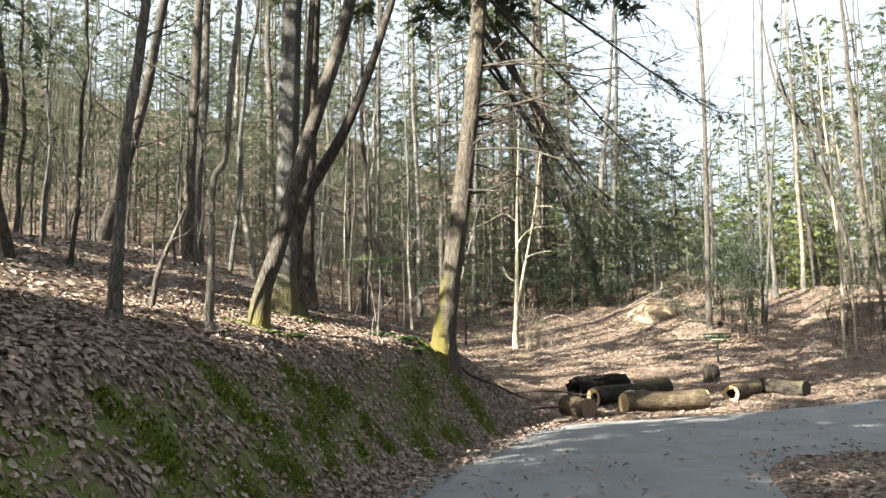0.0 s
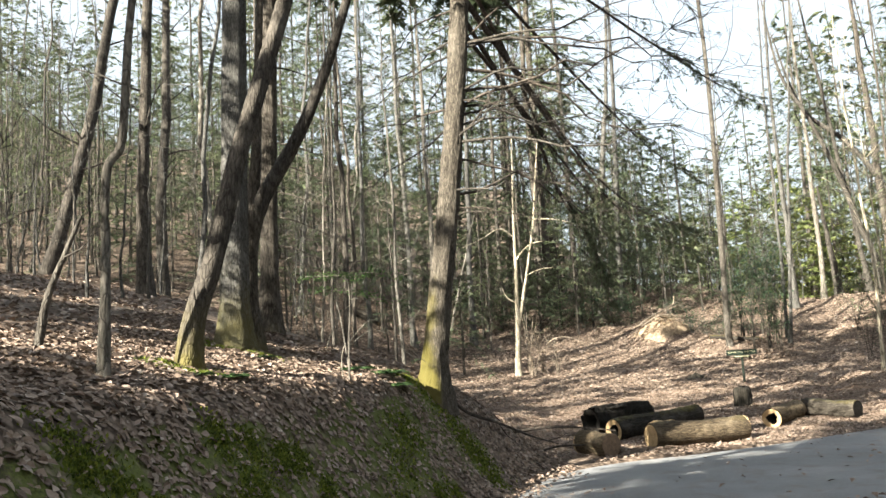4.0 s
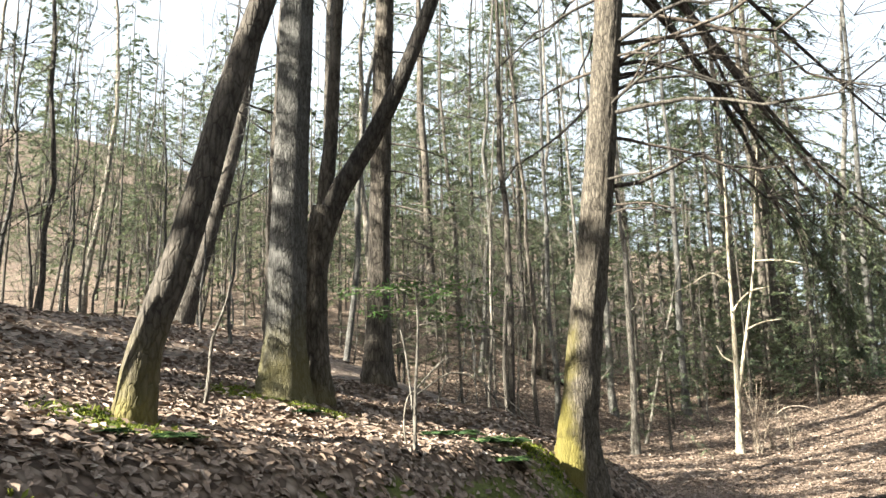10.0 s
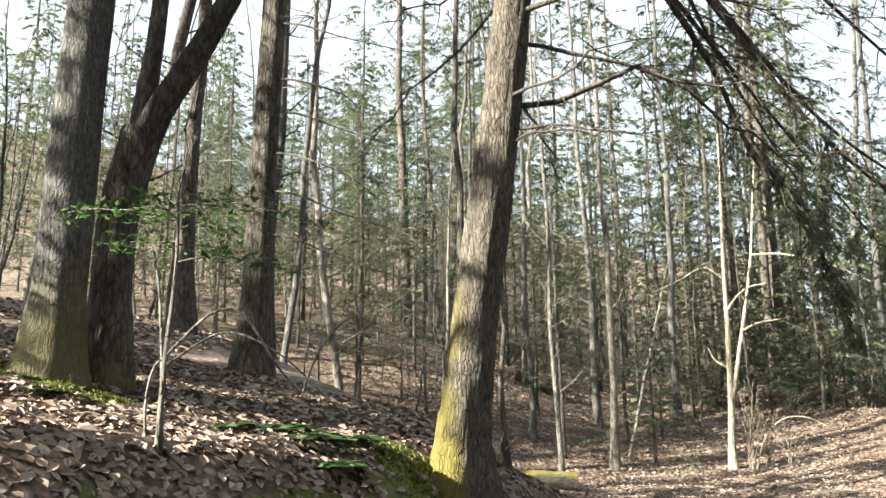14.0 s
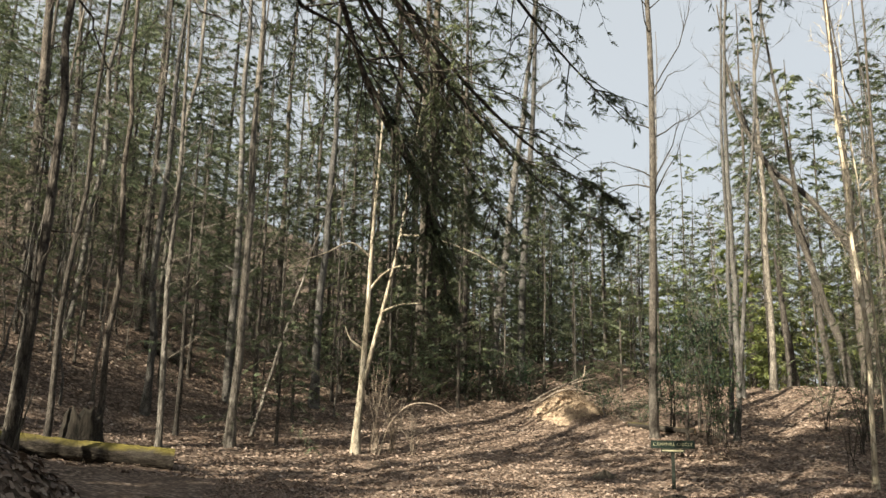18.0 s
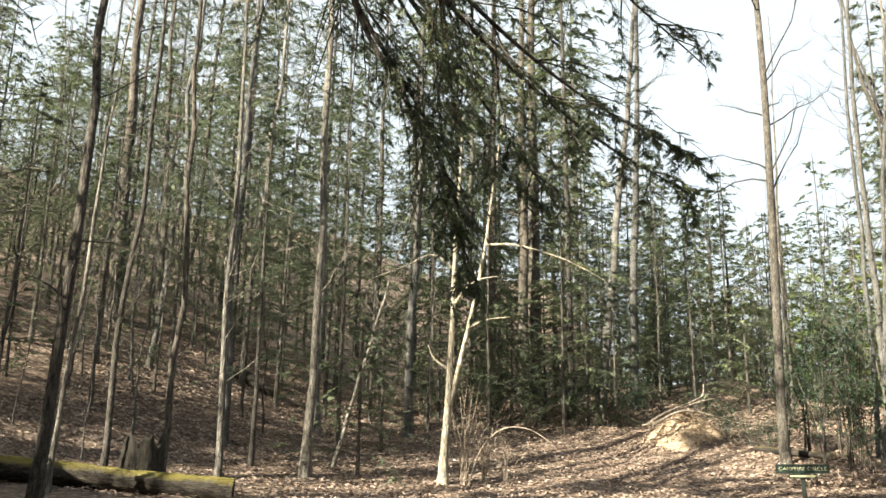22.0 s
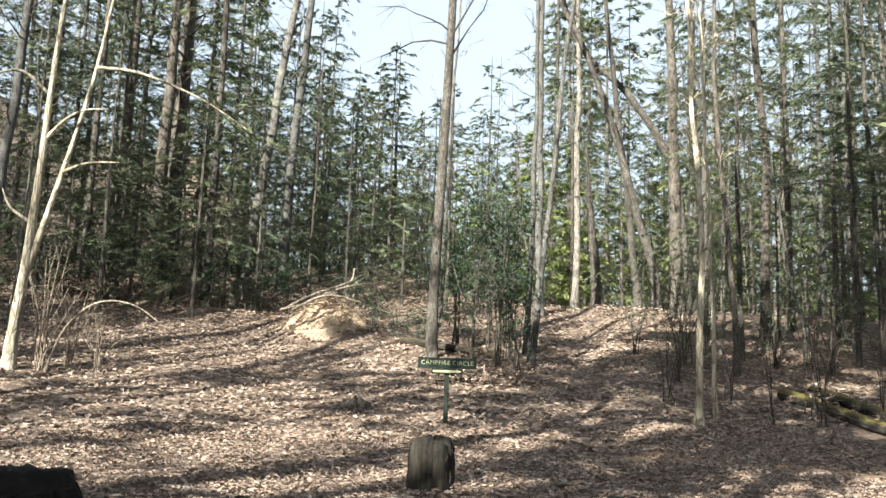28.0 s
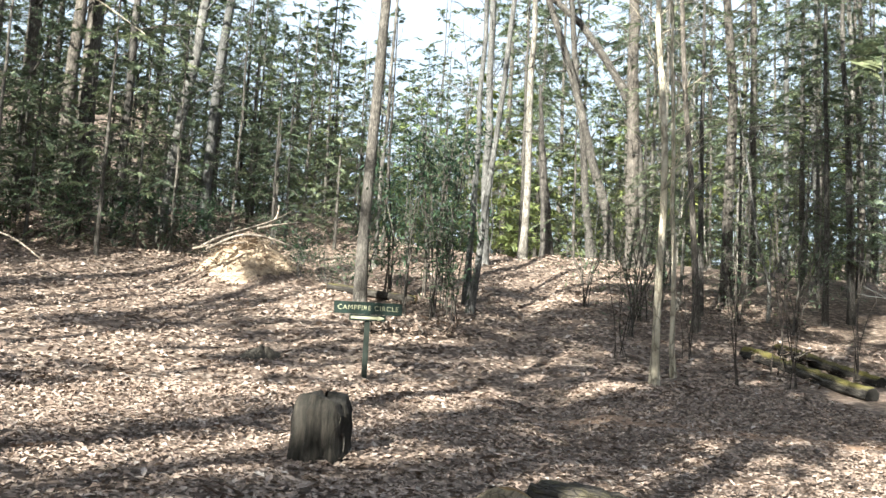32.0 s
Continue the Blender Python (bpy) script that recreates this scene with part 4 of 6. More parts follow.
taken = []
rng = np.random.default_rng(21)
KINDS = ("slim grey leafless tree of the wood", "brown leafless tree of the wood", "slim pale leafless tree of the wood", "dark leafless tree of the wood")
BARKS = (BARK_GREY, BARK_BROWN, BARK_PALE, BARK_DARK)
poles = []
for k in range(12):
    h = rng.uniform(14, 21)
    poles.append((pole_parts(rng, h, rng.uniform(0.045, 0.105), rng.normal(0, 0.03, 2), 30, h * 0.13, BARKS[k % 4], 0.045, 7, 1.3, 0.35, 10), KINDS[k % 4], h))
thin = []
for k in range(9):
    h = rng.uniform(4, 9)
    thin.append((pole_parts(rng, h, rng.uniform(0.018, 0.04), rng.normal(0, 0.06, 2), 18, h * 0.12, (BARK_PALE, BARK_GREY, BARK_BROWN)[k % 3], 0.05, 5, 1.9, 0.2, 8), "thin leafless sapling in the wood", h))
firs = []
for k in range(5):
    h = rng.uniform(12, 17)
    firs.append((hemlock_parts(rng, h, rng.uniform(0.06, 0.11), rng.uniform(1.0, 3.4), 72, rng.uniform(2.6, 3.6), 0.040, 17, 13), "dark green hemlock of the wood", h))
far_firs = []
for k in range(4):
    h = rng.uniform(13, 18)
    far_firs.append((hemlock_parts(rng, h, rng.uniform(0.07, 0.13), rng.uniform(0.4, 2.0), 66, rng.uniform(3.0, 4.2), 0.09, 9, 8), "dark green hemlock far in the wood", h))
# dense hemlocks with big blades, added mostly out of view to block light
shade_firs = []
for k in range(3):
    h = rng.uniform(16, 21)
    shade_firs.append((hemlock_parts(rng, h, rng.uniform(0.16, 0.22), rng.uniform(2.5, 4.0), 58, rng.uniform(3.2, 4.2), 0.36, 9, 6), "tall dense hemlock added around the view for shade", h))
# sparse hemlocks added out of view, for dappled shade only
sparse_shade_firs = []
for k in range(3):
    h = rng.uniform(17, 20)
    sparse_shade_firs.append((hemlock_parts(rng, h, rng.uniform(0.12, 0.16), 5.0, 30, 2.2, 0.22, 6, 5), "tall sparse hemlock added out of view for shade", h))
small_firs = []
for k in range(5):
    h = rng.uniform(3.5, 7)
    small_firs.append((hemlock_parts(rng, h, rng.uniform(0.03, 0.05), 0.4, 38, rng.uniform(1.5, 2.3), 0.042, 8, 9), "young green hemlock at the clearing's edge", h))


def open_sky(x, y):
    """Towards the low saddle behind the trail the trees stay low."""
    return y > 36 and 0.16 < (x - 3.0) / (y - 10.0) < 0.42


def plant(spots, kinds, name, group, low=0.85, high=1.2):
    for n, (x, y) in enumerate(spots):
        meshes, text, h = kinds[n % len(kinds)]
        s = rng.uniform(low, high)
        if open_sky(x, y):
            s = min(s, rng.uniform(0.13, 0.25) * math.hypot(x - 3, y - 10) / h)
        ob = put_tree(name, meshes, pose(x, y, on_ground(x, y), 0, 0, rng.uniform(0, 360)), text, group)
        ob.scale = (s, s, s * rng.uniform(0.95, 1.1))


plant(scatter(rng, 13, (-26, 1, 30.5, 46), 1.8, taken), poles, "tree", "trees of the wood")
plant(scatter(rng, 34, (-45, 50, 40, 85), 1.6, taken), poles, "tree", "trees of the wood")
plant(scatter(rng, 20, (-28, -4, 0, 30), 2.0, taken), poles, "tree", "trees of the wood", 0.8, 1.2)
plant(scatter(rng, 15, (12, 45, 34, 52), 1.9, taken), poles, "tree", "trees of the wood", 0.7, 1.1)
plant(scatter(rng, 26, (-10, 11, 38.8, 50), 1.5, taken), firs, "hemlock_tree", "hemlocks of the wood")
plant(scatter(rng, 22, (14, 38, 29, 48), 1.9, taken), firs, "hemlock_tree", "hemlocks of the wood", 0.7, 1.1)
plant(scatter(rng, 62, (-24, 1, 32, 48), 1.3, taken), firs, "hemlock_tree", "hemlocks of the wood", 0.42, 0.68)
# added out of view to shade the grey, forked and dark hemlock trunks
plant([(-6.3, 12.7), (-7.6, 11.5), (-9.2, 10.1), (-7.9, 14.4), (-9.7, 13.0)], firs, "hemlock_tree", "hemlocks of the wood", 0.55, 0.62)
# added out of view on the near left to darken the bank
plant([(-5.2, 3.6), (-6.2, 1.8), (-7.6, 2.4), (-5.0, 0.4), (-6.8, 0.0)], firs, "hemlock_tree", "hemlocks of the wood", 0.95, 1.15)
# added uphill, mostly out of view, to shade the left hillside
plant([(-15.6, 22.4), (-19.0, 19.6), (-14.0, 23.6), (-17.2, 21.0), (-22.0, 17.6)], firs, "hemlock_tree", "hemlocks of the wood", 0.85, 1.0)
plant(scatter(rng, 30, (-26, 2, 45, 62), 1.6, taken), far_firs, "hemlock_tree", "hemlocks of the wood", 0.5, 0.85)
plant(scatter(rng, 3, (-28, -14, 18, 29), 2.4, taken), far_firs, "hemlock_tree", "hemlocks of the wood")
plant(scatter(rng, 40, (-50, 60, 48, 88), 1.8, taken), far_firs, "hemlock_tree", "hemlocks of the wood")
plant(scatter(rng, 36, (3, 40, 43, 60), 1.2, taken), far_firs, "hemlock_tree", "hemlocks of the wood")
plant(scatter(rng, 26, (9, 48, 52, 82), 1.2, taken), far_firs, "hemlock_tree", "hemlocks of the wood")
# unseen poles behind on the left, added to throw bands of shade
plant(scatter(rng, 12, (-34, -4.5, -22, 10), 2.2, taken), poles, "tree", "trees of the wood", 1.1, 1.4)
# added dense hemlocks, mostly unseen: they cut sun and sky light, sparing one lane
plant([q for q in scatter(rng, 12, (-38, -15, -16, 12), 3.0, taken) if abs(0.67 * q[0] - 0.74 * q[1] + 11.4) > 5], shade_firs, "hemlock_tree", "hemlocks of the wood", 0.8, 1.1)
plant(scatter(rng, 15, (6.5, 28, -18, 11.5), 2.6, taken), shade_firs, "hemlock_tree", "hemlocks of the wood", 0.9, 1.3)
plant(scatter(rng, 5, (0, 16, -40, -16), 2.4, taken), shade_firs, "hemlock_tree", "hemlocks of the wood", 0.9, 1.3)
plant(scatter(rng, 22, (12, 30, -2, 20), 2.2, taken), shade_firs, "hemlock_tree", "hemlocks of the wood", 1.0, 1.3)
plant(scatter(rng, 8, (23, 40, 18, 32), 2.4, taken), shade_firs, "hemlock_tree", "hemlocks of the wood", 0.7, 1.0)
plant(scatter(rng, 5, (16, 28, 30, 37), 2.0, taken), firs, "hemlock_tree", "hemlocks of the wood", 0.7, 1.1)
brush = []
for k in range(4):
    h = rng.uniform(3.5, 6)
    brush.append((hemlock_parts(rng, h, rng.uniform(0.025, 0.04), 0.3, 42, rng.uniform(1.5, 2.2), 0.10, 6, 5, needles=YOUNG_NEEDLES), "light green young evergreen in the sun beyond the trail", h))
plant(scatter(rng, 62, (13, 34, 43, 62), 0.8, taken), brush, "young_evergreen", "young evergreens", 0.9, 1.6)
plant([(17.2, 32.8), (19.3, 31.8), (21.0, 34.2), (18.2, 35.4), (20.2, 29.8), (22.3, 31.0)], firs, "hemlock_tree", "hemlocks of the wood", 0.6, 0.85)
# unseen, added up-sun: their crowns shade the clearing, bank and left trunks
plant([(-9.0, 11.6), (-12.2, 17.4), (-11.5, 14.0), (-15.1, -1.2), (-15.4, 5.1), (-10.6, 8.7), (-8.65, 5.1), (-12.6, 2.0)], sparse_shade_firs, "hemlock_tree", "hemlocks of the wood", 0.9, 1.1)
# unseen dense hemlocks added uphill to keep the bank in shade
plant([(-12.9, -3.6), (-10.1, 2.2), (-12.2, 0.0), (-20.8, -8.0)], shade_firs, "hemlock_tree", "hemlocks of the wood", 0.8, 1.0)
plant(scatter(rng, 44, (2.5, 13, 38.6, 47), 0.7, taken), small_firs, "young_hemlock", "young hemlocks")
plant(scatter(rng, 26, (13, 40, 31, 48), 1.0, taken), small_firs, "young_hemlock", "young hemlocks")
plant(scatter(rng, 28, (-20, 2, 31, 46), 1.2, taken), small_firs, "young_hemlock", "young hemlocks")
plant(scatter(rng, 30, (-20, -2, 30.5, 34), 0.6, taken), thin, "sapling", "saplings")
plant(scatter(rng, 50, (-20, 4.5, 34, 46), 0.6, taken), thin, "sapling", "saplings")
plant(scatter(rng, 40, (12.5, 34, 30, 46), 0.6, taken), thin, "sapling", "saplings")
plant(scatter(rng, 50, (-18, -4, 4, 30), 0.7, taken), thin, "sapling", "saplings")


# ---- logs, stump and sign ----
def log_thing(name, a, b, r, bark, label, end_mats=(CUT_WOOD, CUT_WOOD), hollow=(0, 0), moss=0.4, rough=0.05):
    """A felled log from a to b, on the ground, with its sawn ends as parts."""
    a, b = np.array(a, float), np.array(b, float)
    za, zb = on_ground(*a) + r * 0.9, on_ground(*b) + r * 0.9
    mid = (a + b) / 2
    zm = (za + zb) / 2
    ln = math.hypot(*(b - a))
    turn = math.degrees(math.atan2(b[1] - a[1], b[0] - a[0]))
    tilt = math.degrees(math.atan2(zb - za, ln))
    ob = thing(name, pose(mid[0], mid[1], zm, 0, -tilt, turn), label, "log")
    n, sides = 30, 28
    path = np.stack([np.linspace(-ln / 2, ln / 2, n), 0.02 * np.sin(np.linspace(0, 5, n)), 0.015 * np.sin(np.linspace(1, 6, n))], -1)
    g = Geo()
    tube(g, path, r * (1 + 0.03 * np.sin(np.linspace(0, 9, n))), sides, rough, rng, cap=False)
    ang_moss = np.concatenate(g.v)[:, 2] / r
    g.m = [np.clip(0.3 + ang_moss, 0, 1.2) * moss * 1.6]
    part("bark", g, bark, ob)
    for k, (s, m, hol) in enumerate(zip((-1, 1), end_mats, hollow)):
        e = Geo()
        rings = [1.0, 0.97, 0.8, 0.55, 0.3, 0.06] if not hol else [1.0, 0.96, 0.86, hol + 0.06, hol, hol * 0.94, hol * 0.9]
        ang = np.linspace(0, 2 * np.pi, sides, endpoint=False)
        wav = 1 + (0.10 * np.sin(3 * ang + 1) + 0.06 * np.sin(7 * ang)) * (1 if hol else 0)
        v = []
        for q, f in enumerate(rings):
            inset = 0.0 if not hol else (0.0, 0, 0.006, 0.01, 0.03, 0.16, 0.42)[q]
            rr_ = r * f * (wav if hol and q > 2 else 1)
            v.append(np.stack([np.full(sides, s * (ln / 2 + 0.004 - inset) + rng.normal(0, 0.002)), rr_ * np.cos(ang), rr_ * np.sin(ang)], -1))
        v = np.concatenate(v)
        v[:, 1] += 0.02 * np.sin(0 if s < 0 else 5)
        i = np.arange(len(rings) - 1)[:, None] * sides
        j = np.arange(sides)[None]
        jn = (j + 1) % sides
        e.add(v, np.stack([i + j, i + jn, i + sides + jn, i + sides + j], -1).reshape(-1, 4))
        last = v[-sides:]
        c = last.mean(0)
        kk = np.arange(sides)
        core = np.stack([np.full(sides, sides), kk, (kk + 1) % sides], -1)
        if hol:
            e = Geo()
            e.add(v[:5 * sides], np.stack([i + j, i + jn, i + sides + jn, i + sides + j], -1)[:4].reshape(-1, 4))
            end = part("sawn_end", e, m, ob)
            e = Geo()
            e.add(v[4 * sides:], np.stack([i + j, i + jn, i + sides + jn, i + sides + j], -1)[:2].reshape(-1, 4))
            e.add(np.vstack([last, c]), core)
            part("hollow", e, ROTTEN, end, "dark rotted core")
            continue
        e.add(np.vstack([last, c]), core)
        part("sawn_end", e, m, ob)
    return ob


log_thing("log", (4.34, 19.62), (6.26, 20.25), 0.22, BARK_LOG, "long felled log with a pale sawn end beside the road", moss=0.25, rough=0.06)
log_thing("log", (3.95, 21.0), (5.95, 22.2), 0.22, BARK_LOG_DARK, "mossy dark log lying behind the others", end_mats=(CUT_WOOD, ROTTEN), moss=0.3, rough=0.09, hollow=(0.55, 0))
rotten_log = log_thing("log", (3.65, 21.75), (4.98, 22.55), 0.27, ROTTEN, "blackened rotten log with splintered bark", end_mats=(ROTTEN, ROTTEN), hollow=(0.6, 0), rough=0.16)
log_thing("log", (3.10, 19.75), (3.50, 19.02), 0.21, BARK_LOG, "short pale log with a dark sawn end", end_mats=(CUT_WOOD, plain("weathered_log_end", (0.14, 0.10, 0.07), 0.8, 0.4)), moss=0.1, rough=0.06)
log_thing("log", (7.28, 21.45), (8.2, 22.45), 0.20, BARK_LOG, "hollow log with a pale rim and dark core", hollow=(0.55, 0.5), moss=0.22, rough=0.07)
log_thing("log", (8.45, 22.6), (9.15, 21.6), 0.185, BARK_LOG_DARK, "mossy log with pale lichen and a dark end", end_mats=(ROTTEN, ROTTEN), moss=0.28, rough=0.08)
log_thing("log_slice", (4.60, 20.42), (5.02, 20.56), 0.20, CUT_WOOD, "short pale split piece of log", moss=0.0)


for k in range(9):
    g = Geo()
    az = rng.uniform(0.4, 2.4)
    half = rng.uniform(0.2, 0.42)
    mid = rng.uniform(-0.3, 0.36)
    m = 9
    along = np.linspace(mid - half, mid + half, m)
    wide = rng.uniform(0.04, 0.08) * np.sin(np.linspace(0.35, 2.9, m)) + rng.normal(0, 0.006, m)
    rad = 0.245 + 0.02 * (k % 3) + rng.normal(0, 0.008, m)
    out, tang = np.array([0, math.cos(az), math.sin(az)]), np.array([0, -math.sin(az), math.cos(az)])
    rows = [np.stack([along, np.zeros(m), np.zeros(m)], -1) + out * (rad + lift)[:, None] + tang * (wide * side)[:, None] for side, lift in ((-1, 0.0), (-0.8, 0.022), (0.8, 0.026), (1, 0.0))]
    v = np.concatenate(rows)
    j = np.arange(m - 1)
    g.add(v, np.concatenate([np.stack([a * m + j, a * m + j + 1, b * m + j + 1, b * m + j], -1) for a, b in ((0, 1), (1, 2), (2, 3), (3, 0))]))
    part("splinter", g, (ROTTEN, POST_WOOD, BARK_DARK)[k % 3], rotten_log, smooth=False)


def stump():
    x, y = 8.0, 25.05
    ob = thing("stump", pose(x, y, on_ground(x, y)), "dark weathered tree stump with a notched top", "stump")
    g = Geo()
    sides, n = 36, 18
    ang = np.linspace(0, 2 * np.pi, sides, endpoint=False)
    zz = np.linspace(-0.12, 0.42, n)
    lob = 0.02 * np.sin(3 * ang) + 0.012 * np.sin(8 * ang + 1) + 0.008 * np.sin(15 * ang)
    v = []
    for z in zz:
        r = 0.205 + lob + 0.025 * math.exp(-max(z, 0) / 0.08) - 0.035 * max(0, (z - 0.33) / 0.09) + rng.normal(0, 0.004, sides)
        top = 0.03 * np.sin(2 * ang + 0.5) * max(0, z) / 0.42
        v.append(np.stack([r * np.cos(ang), r * np.sin(ang), np.full(sides, z) + top], -1))
    for f in (0.75, 0.45, 0.15):
        q = v[n - 1].copy()
        q[:, :2] *= f
        q[:, 2] += 0.02 * (1 - f) + rng.normal(0, 0.008, sides)
        v.append(q)
    v = np.concatenate(v)
    i = np.arange(n + 2)[:, None] * sides
    j = np.arange(sides)[None]
    jn = (j + 1) % sides
    g.add(v, np.stack([i + j, i + jn, i + sides + jn, i + sides + j], -1).reshape(-1, 4))
    part("wood", g, STUMP_WOOD, ob)
    for az, zc, w_, h_ in ((-1.45, 0.28, 0.05, 0.06), (-1.1, 0.1, 0.03, 0.09)):
        k = Geo()
        c = np.array([math.cos(az) * 0.2, math.sin(az) * 0.2, zc])
        tang = np.array([-math.sin(az), math.cos(az), 0])
        out = np.array([math.cos(az), math.sin(az), 0])
        a = np.linspace(0, 2 * np.pi, 12, endpoint=False)
        rim = c + tang * (np.cos(a) * w_)[:, None] + np.array([0, 0, 1]) * (np.sin(a) * h_)[:, None] + out * 0.012
        k.add(np.vstack([rim, c - out * 0.05]), np.stack([np.full(12, 12), np.arange(12), (np.arange(12) + 1) % 12], -1))
        part("knot", k, BARK_DARK, ob)


stump()


def box(geo, cx, cy, cz, sx, sy, sz, bevel=0.004):
    bm = bmesh.new()
    bmesh.ops.create_cube(bm, size=1, matrix=Matrix.Translation((cx, cy, cz)) @ Matrix.Diagonal((sx, sy, sz, 1)))
    bmesh.ops.bevel(bm, geom=bm.edges[:], offset=bevel, segments=2, affect="EDGES")
    bm.verts.ensure_lookup_table()
    v = np.array([p.co[:] for p in bm.verts])
    for fc in bm.faces:
        geo.add(v[[p.index for p in fc.verts]], [list(range(len(fc.verts)))])
    bm.free()


def text_mesh(body, size):
    cu = bpy.data.curves.new("text", "FONT")
    cu.body = body
    cu.size = size
    cu.align_x, cu.align_y = "CENTER", "CENTER"
    cu.extrude = 0.003
    cu.offset = -0.0008
    cu.space_character = 1.12
    tmp = new("tmp_text", cu)
    me = bpy.data.meshes.new_from_object(tmp.evaluated_get(bpy.context.evaluated_depsgraph_get()))
    bpy.data.objects.remove(tmp)
    return me


def trail_sign():
    x, y = 9.68, 29.6
    ob = thing("trail_sign", pose(x, y, on_ground(x, y), 0, 0, -17), "dark green wooden sign on a post pointing to the campfire circle", "sign")
    g = Geo()
    box(g, 0, 0.035, 0.42, 0.07, 0.06, 0.96)
    part("post", g, POST_WOOD, ob, "dark weathered square post")
    g = Geo()
    box(g, 0, -0.012, 0.885, 0.86, 0.028, 0.155, 0.006)
    board = part("board", g, SIGN_GREEN, ob, "dark green name board", smooth=False)
    g = Geo()
    box(g, 0, -0.012, 0.765, 0.46, 0.026, 0.075, 0.005)
    low = part("arrow_board", g, SIGN_GREEN, ob, "dark green arrow board", smooth=False)
    me = text_mesh("CAMPFIRE CIRCLE", 0.087)
    me.materials.append(SIGN_CREAM)
    t = part("lettering", me, SIGN_CREAM, board, "cream letters")
    t.matrix_basis = pose(0, -0.029, 0.885, 90, 0, 0)
    g = Geo()
    y0 = -0.029
    shaft = [(-0.21, y0, 0.748), (0.13, y0, 0.748), (0.13, y0, 0.782), (-0.21, y0, 0.782)]
    head = [(0.13, y0, 0.732), (0.215, y0, 0.765), (0.13, y0, 0.798)]
    g.add(shaft + [(p[0], p[1] + 0.004, p[2]) for p in shaft], [(0, 1, 2, 3), (4, 7, 6, 5), (0, 4, 5, 1), (2, 6, 7, 3)])
    g.add(head + [(p[0], p[1] + 0.004, p[2]) for p in head], [(0, 1, 2), (5, 4, 3)])
    part("arrow", g, SIGN_CREAM, low, "cream painted arrow", smooth=False)


trail_sign()


# ---- shrubs, brush and fallen wood ----
rng = np.random.default_rng(31)


def leafy(geo, centres, size, rng, width=0.34, flat=0.5):
    c = np.asarray(centres, float)
    n = len(c)
    al = rng.normal(0, 1, (n, 3))
    al[:, 2] = al[:, 2] * flat - 0.15
    al /= np.linalg.norm(al, axis=1, keepdims=True)
    ac = np.cross(al, [0, 0, 1.0] + rng.normal(0, 0.3, (n, 3)))
    ac /= np.linalg.norm(ac, axis=1, keepdims=True)
    s = size * rng.uniform(0.6, 1.3, (n, 1))
    cards(geo, c, al * s, ac * s * width)


def shrub(name, x, y, stems, h, spread, leaves, size, leaf_mat, bark, label, thick=0.009, width=0.34, category="shrub", clump=0.16, only_top=0.35, scale=1.0):
    """A shrub: each stem a part of its own, the leaves one part of kind stuff."""
    ob = thing(name, pose(x, y, on_ground(x, y)), label, category)
    tips = []
    for _ in range(stems):
        az = rng.uniform(0, 2 * np.pi)
        sp = spread * rng.uniform(0.3, 1.0)
        hh = h * rng.uniform(0.65, 1.1)
        p = smooth_path([(rng.normal(0, 0.06), rng.normal(0, 0.06), -0.1), (sp * 0.25 * math.cos(az), sp * 0.25 * math.sin(az), hh * 0.4), (sp * 0.7 * math.cos(az), sp * 0.7 * math.sin(az), hh * 0.78), (sp * math.cos(az), sp * math.sin(az), hh)], 9)
        p += np.cumsum(rng.normal(0, 0.012, p.shape), 0)
        g = Geo()
        tube(g, p, np.linspace(thick, thick * 0.35, 9), 5, cap=False)
        tips += list(p[int(9 * only_top):])
        for _ in range(3):
            q = rng.integers(3, 9)
            tp = branch_path(rng, p[q], rng.normal(0, 1, 3) + [0, 0, 0.5], hh * rng.uniform(0.12, 0.3), 0.05, 5, 0.12)
            tube(g, tp, np.linspace(thick * 0.5, 0.002, 5), 3, cap=False)
            tips += list(tp[1:])
        part("stem", g, bark, ob)
    if leaves:
        tips = np.array(tips)
        c = tips[rng.integers(0, len(tips), leaves)] + rng.normal(0, clump, (leaves, 3)) * [1, 1, 0.6]
        c = c[c[:, 2] > 0.03]
        g = Geo()
        leafy(g, c, size, rng, width)
        part("foliage", g, leaf_mat, ob, "", False)["kind"] = "stuff"
    return ob


